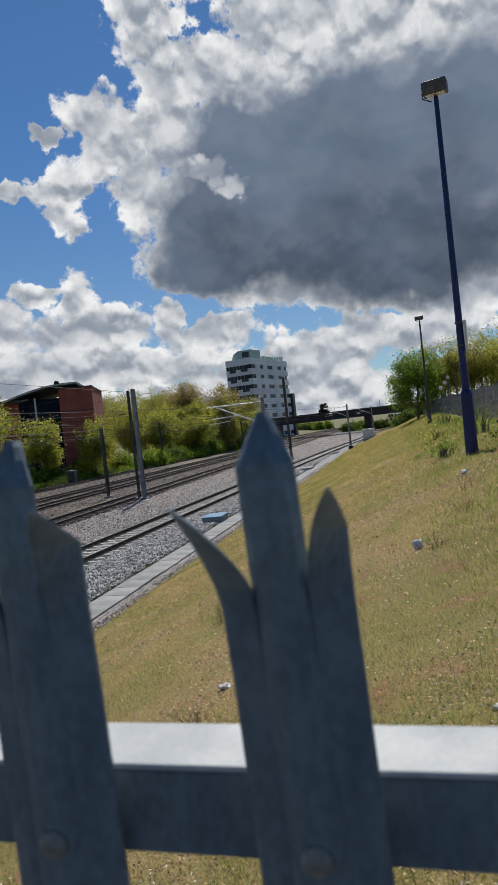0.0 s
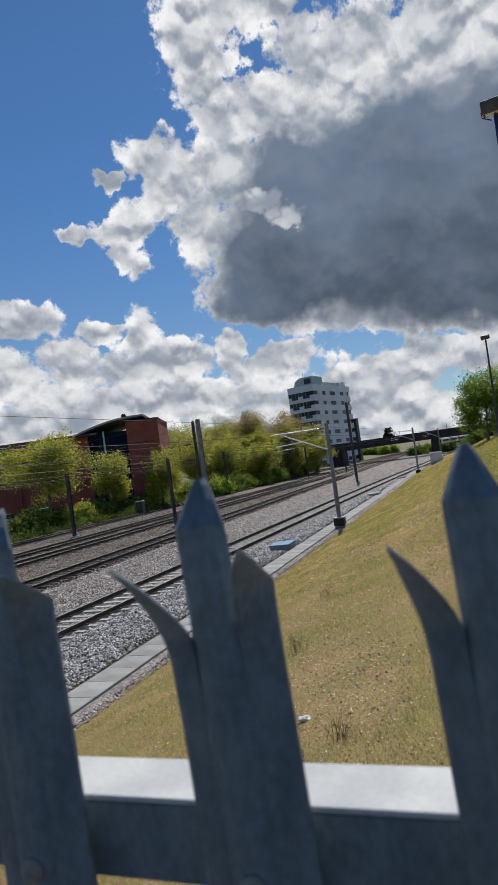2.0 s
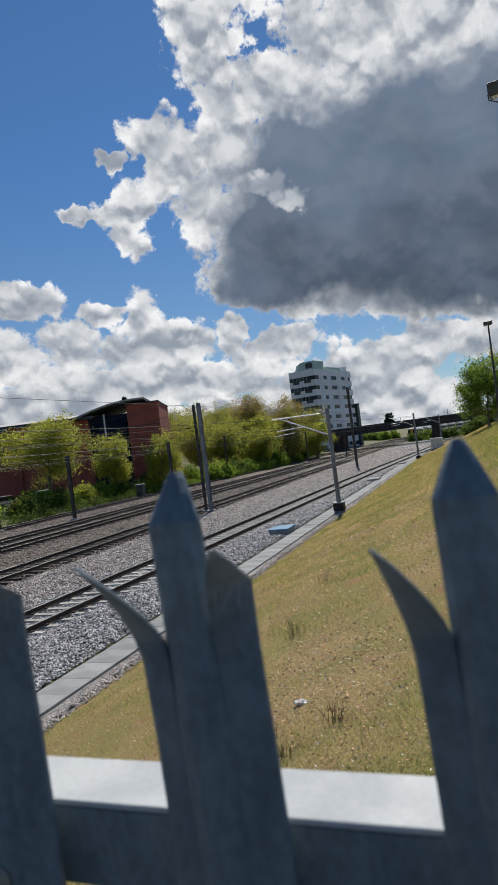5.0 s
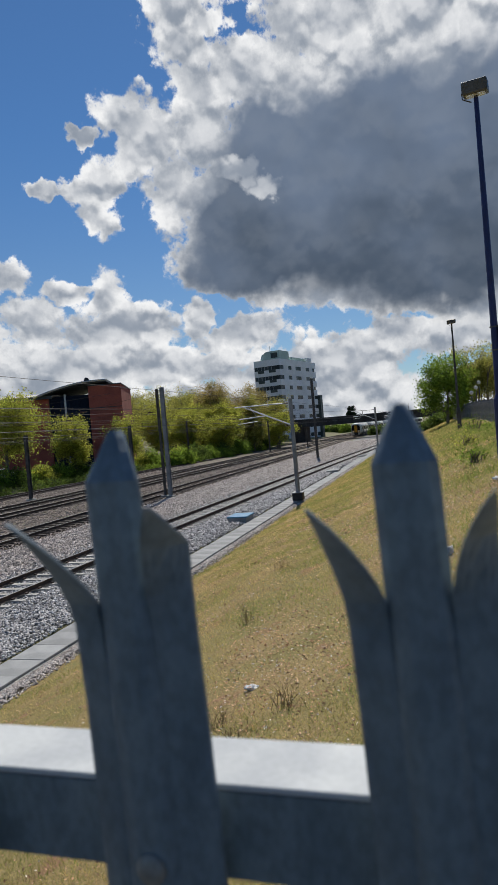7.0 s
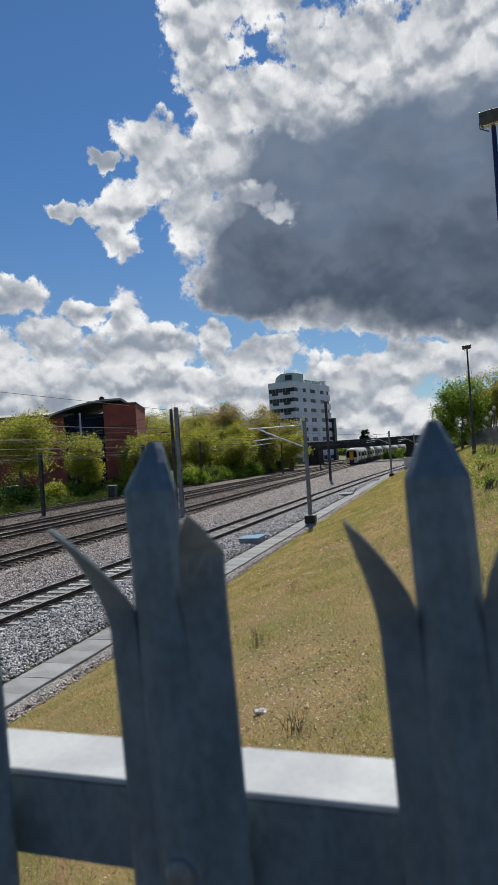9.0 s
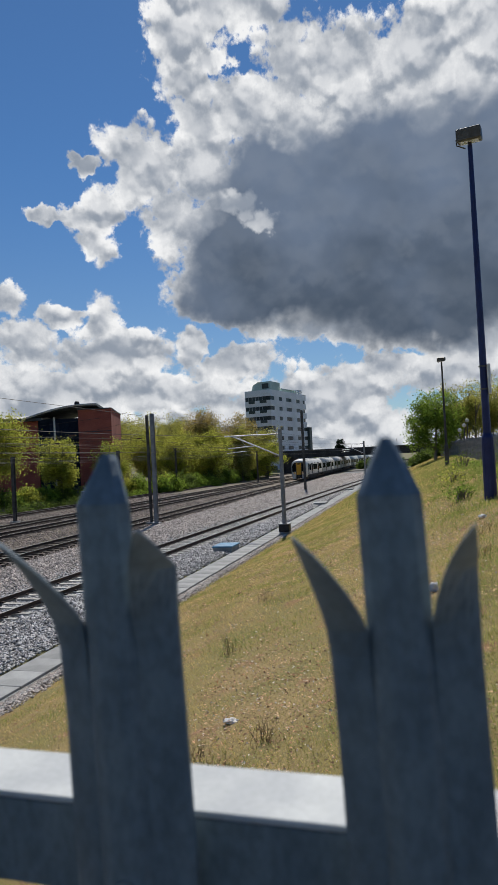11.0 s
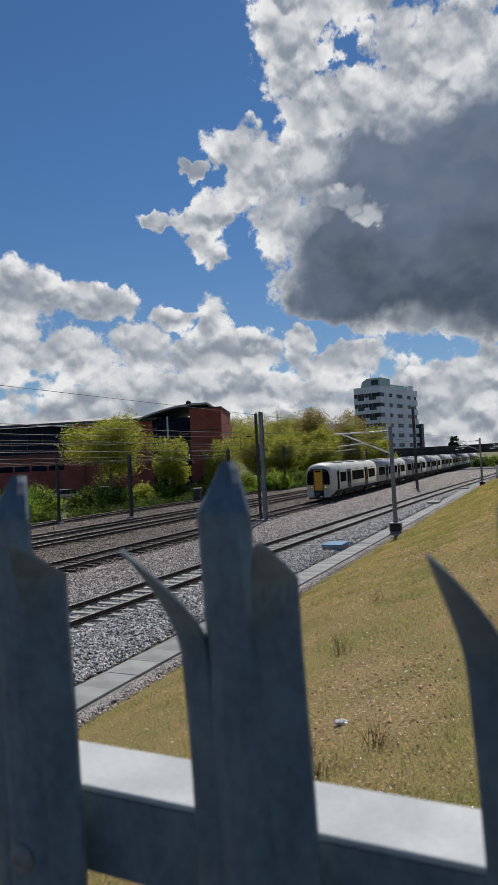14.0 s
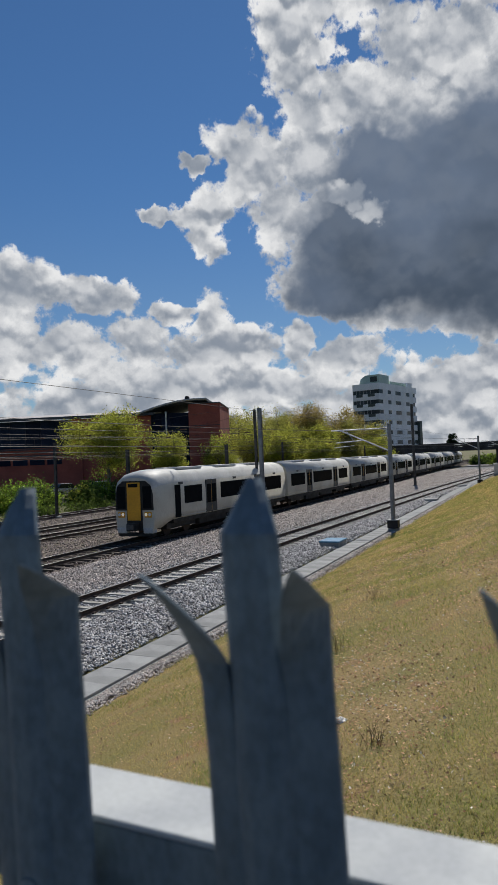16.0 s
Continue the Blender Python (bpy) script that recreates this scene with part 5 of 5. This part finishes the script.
def bush(x, y, half, h, mat, label, seed, per=34, leaf=0.10, clumps=60, z=None, wide=1.0):
    rng = np.random.default_rng(seed)
    z0 = ground_z(x, y) if z is None else z
    th = thing("bush", pose(x, y, z0), label, "bush")
    bm = bmesh.new()
    for k in range(9):
        a = rng.uniform(0, 2 * math.pi)
        r = rng.uniform(0.2, 0.8) * half
        tube(bm, [(0.15 * math.cos(a), 0.15 * math.sin(a), -0.1), (r * 0.5 * math.cos(a), r * 0.5 * math.sin(a) * wide, h * 0.5), (r * math.cos(a), r * math.sin(a) * wide, h * rng.uniform(0.6, 0.95))],
             [0.03, 0.02, 0.006], 5)
    part("trunk", bm, BARK, th)
    cs = []
    for k in range(clumps):
        p = rng.normal(0, 1, 3)
        p /= np.linalg.norm(p)
        p[2] = abs(p[2])
        cs.append(p * rng.uniform(0.45, 1.0) * np.array([half, half * wide, h * 0.9]) * (0.8 + 0.35 * noise.noise((p[0] * 2 + seed, p[1] * 2, p[2] * 2))) + np.array([0, 0, 0.1]))
    v, f = leaf_cloud(rng, cs, per, half * 0.13 + 0.04, leaf)
    leaf_mesh("leaves", v, f, mat, th)
    return th


LIME = "broad tree in bright lime-green young leaf"
YEL = "slender tree with thin yellow-green spring leaf and bare twigs"
RUST = "round tree with russet buds and thin young leaf"
tree(-46.0, 63.0, 11.2, 4.9, LEAF_LIME, LIME + " beside the brick building", 1, 0.2, 230, 44, 0.12)
tree(-43.6, 73.5, 8.1, 3.0, LEAF_LIME, LIME, 2, 0.15, 150, 40, 0.12)
tree(-40.6, 80.5, 8.0, 3.0, LEAF_LIME, LIME, 3, 0.12, 150, 40, 0.12)
tree(-52.0, 109.0, 13.6, 3.6, LEAF_YELLOW, YEL, 4, 0.2, 110, 26, 0.11, upright=True)
tree(-48.5, 113.0, 13.0, 4.2, LEAF_YELLOW, YEL, 5, 0.2, 140, 30, 0.11, upright=True)
tree(-46.0, 106.0, 10.8, 4.6, LEAF_LIME, LIME, 6, 0.12, 190, 36, 0.13)
tree(-46.5, 119.0, 12.9, 5.0, LEAF_YELLOW, YEL, 7, 0.15, 200, 32, 0.13)
tree(-42.0, 110.0, 9.6, 4.4, LEAF_LIME, LIME, 8, 0.1, 200, 36, 0.13)
tree(-43.5, 128.0, 15.0, 5.6, LEAF_RUST, RUST, 9, 0.12, 340, 40, 0.13)
tree(-38.8, 134.0, 13.6, 5.0, LEAF_RUST, RUST, 10, 0.12, 300, 38, 0.13)
tree(-36.0, 131.0, 11.2, 4.4, LEAF_YELLOW, YEL, 11, 0.1, 190, 36, 0.13)
tree(-32.5, 139.0, 8.2, 4.0, LEAF_LIME, LIME, 12, 0.08, 170, 36, 0.13)
tree(-57.0, 118.0, 13.0, 5.0, LEAF_YELLOW, YEL, 13, 0.15, 150, 30, 0.13)
for i, (x, y, tp, hf, mt) in enumerate(((-63.0, 132, 15.0, 5.0, LEAF_YELLOW), (-56.5, 133, 14.8, 5.0, LEAF_YELLOW), (-52.0, 137, 14.6, 5.2, LEAF_LIME), (-48.0, 141, 15.4, 5.2, LEAF_RUST), (-44.5, 122, 12.4, 4.6, LEAF_LIME),
                                        (-40.2, 124, 12.0, 4.6, LEAF_LIME), (-38.5, 143, 14.0, 4.8, LEAF_RUST), (-34.6, 146, 11.4, 4.6, LEAF_YELLOW), (-50.0, 127, 13.6, 5.0, LEAF_YELLOW), (-38.0, 117, 8.2, 3.6, LEAF_LIME))):
    tree(x, y, tp, hf, mt, "leafing tree in a belt of spring woodland", 70 + i, 0.06, 230, 36, 0.14)
for i, (x, y, tp, hf, mt) in enumerate(((1.4, 74, 10.4, 3.1, LEAF_GREEN), (4.6, 78, 10.6, 2.6, LEAF_YELLOW), (7.4, 80, 11.0, 2.8, LEAF_YELLOW), (10.0, 82, 11.4, 3.0, LEAF_LIME),
                                    (12.6, 78, 11.2, 3.0, LEAF_YELLOW), (15.4, 80, 12.0, 3.2, LEAF_LIME), (6.0, 88, 11.6, 3.0, LEAF_YELLOW), (11.5, 90, 12.2, 3.0, LEAF_YELLOW))):
    tree(x, y, tp, hf, mt, ("dense fresh green tree behind the boundary fence" if i == 0 else "tall thin pale-trunked tree in yellow-green spring leaf"), 30 + i,
         0.1 if i == 0 else 0.3, 190 if i == 0 else 110, 40 if i == 0 else 28, 0.11, stems=1 if i == 0 else 4, upright=i > 0)

# shrubs along the far side of the railway
rng0 = random.Random(5)
for i in range(44):
    y = 30 + i * 2.7 + rng0.uniform(-1, 1)
    x = -43.5 + rng0.uniform(-1.8, 1.0) + min(0.05 * max(0, y - 70), 4)
    hgt = rng0.uniform(1.4, 3.0)
    mt = rng0.choice([LEAF_GREEN, LEAF_GREEN, LEAF_LIME, LEAF_DARK])
    bush(x, y, rng0.uniform(1.5, 2.4), hgt, mt, "leafy green shrub beside the railway", 100 + i, 34, 0.12, 60)
for i in range(22):
    y = 34 + i * 4.2 + rng0.uniform(-1, 1)
    bush(-41.0 + min(0.05 * max(0, y - 70), 3.5), y, rng0.uniform(1.2, 1.8), rng0.uniform(0.6, 1.0), rng0.choice([LEAF_GREEN, LEAF_DARK]), "low bramble patch beside the tracks", 200 + i, 30, 0.10, 40, wide=1.4)
for i, (x, y, hf, hh, mt) in enumerate(((-45.0, 38.5, 2.8, 3.4, LEAF_GREEN), (-46.0, 42.5, 3.0, 3.6, LEAF_LIME), (-44.5, 46.5, 2.8, 3.0, LEAF_GREEN), (-46.0, 50.5, 2.6, 2.8, LEAF_GREEN), (-43.2, 55.0, 2.0, 2.4, LEAF_DARK),
                                        (-44.2, 67.0, 2.2, 2.6, LEAF_LIME), (-43.0, 84.0, 2.6, 3.0, LEAF_GREEN), (-41.5, 92.0, 2.6, 3.2, LEAF_GREEN), (-40.0, 100.0, 2.8, 3.4, LEAF_LIME), (-36.5, 122.0, 3.0, 3.6, LEAF_GREEN))):
    bush(x, y, hf, hh, mt, "tall leafy green shrub on the far side of the railway", 260 + i, 40, 0.12, 110)
# far scrub that closes the view under the bridge
for i in range(11):
    bush(-66.0 + i * 3.1, 300 + rng0.uniform(-6, 6), rng0.uniform(3.4, 4.4), rng0.uniform(4.2, 5.6), rng0.choice([LEAF_GREEN, LEAF_DARK]), "far green scrub beside the tracks beyond the bridge", 480 + i, 34, 0.3, 80, z=-0.3)
# thick green undergrowth at the foot of the tree belt
for i in range(16):
    y = 92 + i * 3.4 + rng0.uniform(-1, 1)
    bush(-38.6 + 0.035 * (y - 92) + rng0.uniform(-0.8, 0.8), y, rng0.uniform(2.0, 2.8), rng0.uniform(2.2, 3.6), rng0.choice([LEAF_GREEN, LEAF_GREEN, LEAF_DARK]), "dense green undergrowth below the tree belt", 420 + i, 40, 0.13, 90)
# trees and scrub beyond the bridge
for i in range(9):
    bush(-17.0 + i * 1.35, 190 + rng0.uniform(0, 26), rng0.uniform(2.0, 2.8), rng0.uniform(2.6, 3.8), rng0.choice([LEAF_GREEN, LEAF_DARK]), "mass of green scrub beyond the bridge", 450 + i, 34, 0.24, 60, z=-0.3)
for i in range(8):
    bush(-62.0 + i * 3.1, 168 + rng0.uniform(-8, 4), rng0.uniform(2.4, 3.2), rng0.uniform(2.4, 3.6), rng0.choice([LEAF_GREEN, LEAF_DARK]), "mass of green scrub before the bridge", 465 + i, 34, 0.2, 70, z=0.3)
for i in range(30):
    x = -66 + i * 3.4 + rng0.uniform(-2, 2)
    if -43 < x < -2:
        continue
    bush(x, 196 + rng0.uniform(0, 30), rng0.uniform(3.2, 4.6), rng0.uniform(3.2, 4.6), rng0.choice([LEAF_GREEN, LEAF_DARK, LEAF_DARK]), "mass of green scrub beyond the bridge", 300 + i, 34, 0.26, 70, z=-0.3)
for i, (x, y, hf, hh) in enumerate(((0.2, 92, 1.6, 1.8), (2.6, 90, 1.8, 2.2), (-0.8, 104, 1.6, 1.6), (1.5, 112, 2.2, 2.2), (4.5, 98, 2.0, 2.4))):
    bush(x, y, hf, hh, LEAF_DARK, "dark evergreen scrub on the top of the bank", 330 + i, 34, 0.14, 60)
# brambles and weeds round the lamp post
for i, (x, y, hf, hh, mt) in enumerate(((2.1, 13.6, 0.75, 0.6, LEAF_DARK), (2.6, 11.2, 0.8, 0.55, LEAF_GREEN), (1.6, 9.2, 0.5, 0.25, LEAF_GREEN), (3.1, 15.5, 0.9, 0.8, LEAF_DARK), (0.9, 17.5, 0.5, 0.35, LEAF_GREEN),
                                        (2.2, 20.5, 0.9, 0.7, LEAF_GREEN), (1.1, 26.0, 0.7, 0.45, LEAF_LIME), (2.8, 30.0, 1.1, 0.8, LEAF_GREEN), (1.6, 7.2, 0.35, 0.2, LEAF_GREEN), (2.0, 36.0, 1.0, 0.9, LEAF_GREEN))):
    bush(x, y, hf, hh, mt, "straggling bramble with bare brown stems on the bank", 350 + i, 10, 0.022 + 0.0006 * y, 30)


def tuft(x, y, half, h, seed):
    """A clump of dead twigs and stalks."""
    rng = np.random.default_rng(seed)
    bm = bmesh.new()
    for k in range(26):
        a, r = rng.uniform(0, 2 * math.pi), rng.uniform(0.1, 1.0) * half
        b = rng.normal(0, 0.25 * half, 2)
        tube(bm, [(b[0], b[1], -0.03), (b[0] + r * 0.5 * math.cos(a), b[1] + r * 0.5 * math.sin(a), h * rng.uniform(0.4, 0.7)), (b[0] + r * math.cos(a), b[1] + r * math.sin(a), h * rng.uniform(0.5, 1.1))],
             [0.0022, 0.0016, 0.0008], 4)
    ob = part("dead_weed", bm, STALK)
    ob.matrix_basis = pose(x, y, ground_z(x, y))
    return tagged(ob, "clump of dead brown weed stalks in the grass", "weed", "dead weeds")


for i, (x, y, hf, hh) in enumerate(((-1.75, 4.7, 0.16, 0.14), (-1.2, 4.6, 0.2, 0.16), (-2.6, 8.5, 0.22, 0.25), (0.25, 7.6, 0.3, 0.14), (0.7, 9.0, 0.3, 0.2), (-1.5, 4.3, 0.15, 0.12), (0.9, 11.0, 0.35, 0.25), (1.3, 6.0, 0.25, 0.15), (-3.0, 12.0, 0.3, 0.3))):
    tuft(x, y, hf, hh, 400 + i)


# ---------------------------------------------------------------- beyond the railway
def crash_barrier():
    th = thing("crash_barrier", pose(0, 0, 0), "weathered grey steel crash barrier beside the road", "crash barrier")
    pts = [(-54.0, 38.0), (-51.0, 55.0), (-47.2, 77.0), (-45.5, 88.0)]
    for (x0, y0), (x1, y1) in zip(pts, pts[1:]):
        for z in (0.42, 0.78):
            part("beam", tubem([(x0, y0, ground_z(x0, y0) + z), (x1, y1, ground_z(x1, y1) + z)], 0.09, 6), FENCE_GREY, th)
        n = int(math.hypot(x1 - x0, y1 - y0) / 3.2)
        for k in range(n + 1):
            f = k / (n + 1)
            x, y = x0 + (x1 - x0) * f - 0.12, y0 + (y1 - y0) * f
            part("post", boxm(x - 0.06, x + 0.06, y - 0.06, y + 0.06, ground_z(x, y) - 0.3, ground_z(x, y) + 0.85), FENCE_GREY, th)


crash_barrier()
CAR_GLASS = material("car_glass", (0.02, 0.025, 0.03), rough=0.08, bump=0.0)
TYRE = material("tyre_rubber", (0.02, 0.02, 0.02), rough=0.85)


def parked_car(x, y, turn, paint, label):
    th = thing("parked_car", pose(x, y, ground_z(x, y), 0, 0, turn), label, "car", "parked cars")
    bm = bmesh.new()
    prism(bm, [(-2.1, 0.3), (2.1, 0.3), (2.15, 0.62), (1.95, 0.85), (1.0, 0.95), (-1.7, 1.0), (-2.1, 0.9)], -0.86, 0.86)
    bmesh.ops.bevel(bm, geom=list(bm.edges), offset=0.05, segments=2, affect="EDGES")
    part("body", bm, paint, th, soft=False)
    bm = bmesh.new()
    prism(bm, [(-1.75, 0.98), (1.0, 0.94), (0.35, 1.45), (-1.3, 1.48)], -0.76, 0.76)
    part("cabin", bm, CAR_GLASS, th, "dark glazed cabin")
    part("roof", boxm(-1.25, 0.32, -0.74, 0.74, 1.46, 1.52, bevel=0.02), paint, th)
    for wx in (-1.3, 1.3):
        for wy in (-0.82, 0.82):
            part("wheel", tubem([(wx, wy - 0.1, 0.31), (wx, wy + 0.1, 0.31)], 0.31, 16), TYRE, th)


CAR_SILVER = material("silver_car_paint", (0.5, 0.51, 0.53), rough=0.25, metal=0.5, bump=0.0, spread=0.1)
for i, (x, y) in enumerate(((-53.0, 57.5), (-52.2, 63.0), (-50.6, 68.5))):
    parked_car(x, y, 78, WHITE_PAINT if i != 1 else CAR_SILVER, ("white" if i != 1 else "silver") + " parked car behind the roadside shrubs")


def globe_lamp(x, y, top, seed):
    z = ground_z(x, y)
    th = thing("globe_lamp", pose(x, y, z), "slim grey post with a round white lamp head", "lamp", "globe lamps")
    part("post", tubem([(0, 0, -0.1), (0, 0, top - z)], 0.05, 8), LAMP_GREY, th)
    bm = bmesh.new()
    bmesh.ops.create_uvsphere(bm, u_segments=14, v_segments=10, radius=0.2)
    part("globe", bm, LAMP_GLASS, th, soft=True).matrix_basis = pose(0, 0, top - z + 0.3)


for x, y, tp in ((4.7, 72.0, 6.8), (4.2, 69.0, 6.2), (3.7, 68.0, 5.7)):
    globe_lamp(x, y, tp, 1)


def twin_lamp(x, y, top):
    th = thing("twin_street_lamp", pose(x, y, ground_z(x, y)), "tall grey street lamp with two arms", "street lamp")
    part("pole", tubem([(0, 0, -0.1), (0, 0, top)], [0.12, 0.07], 8), LAMP_GREY, th)
    for s in (-1, 1):
        part("arm", tubem([(0, 0, top), (s * 1.2, 0, top + 0.2)], 0.05, 6), LAMP_GREY, th)
        part("head", boxm(min(s * 1.1, s * 1.8), max(s * 1.1, s * 1.8), -0.15, 0.15, top + 0.15, top + 0.32, bevel=0.03), LAMP_GREY, th)


twin_lamp(-104, 99, 15.0)
# dark conifer on the skyline
th = tree(-47.3, 397, 14.0, 3.6, LEAF_CONIFER, "dark conifer on the skyline", 61, 0.1, 140, 40, 0.35, z=3.0)


# ---------------------------------------------------------------- last: everything that travels
def motions():
    walk(cam, [(t, pose(x, y, z, 90 + pitch, roll, yaw)) for t, x, y, z, yaw, pitch, roll in PATH],
         exposures=[(0, -0.16), (1.5, -0.11), (12, -0.11), (13.5, -0.22), (14.5, -0.28), (16, -0.28)])
    for k, car in enumerate(CARS):
        rows = []
        for t, nose in NOSE:
            y0 = nose + 20.35 * k
            x0, x1 = line_2(y0 + 3.1), line_2(y0 + 16.8)
            yaw = -math.degrees(math.atan2(x1 - x0, 13.7))
            rows.append((t, pose(x0 - (x1 - x0) * 3.1 / 13.7, y0, 0, 0, 0, yaw)))
        walk(car, rows)


motions()
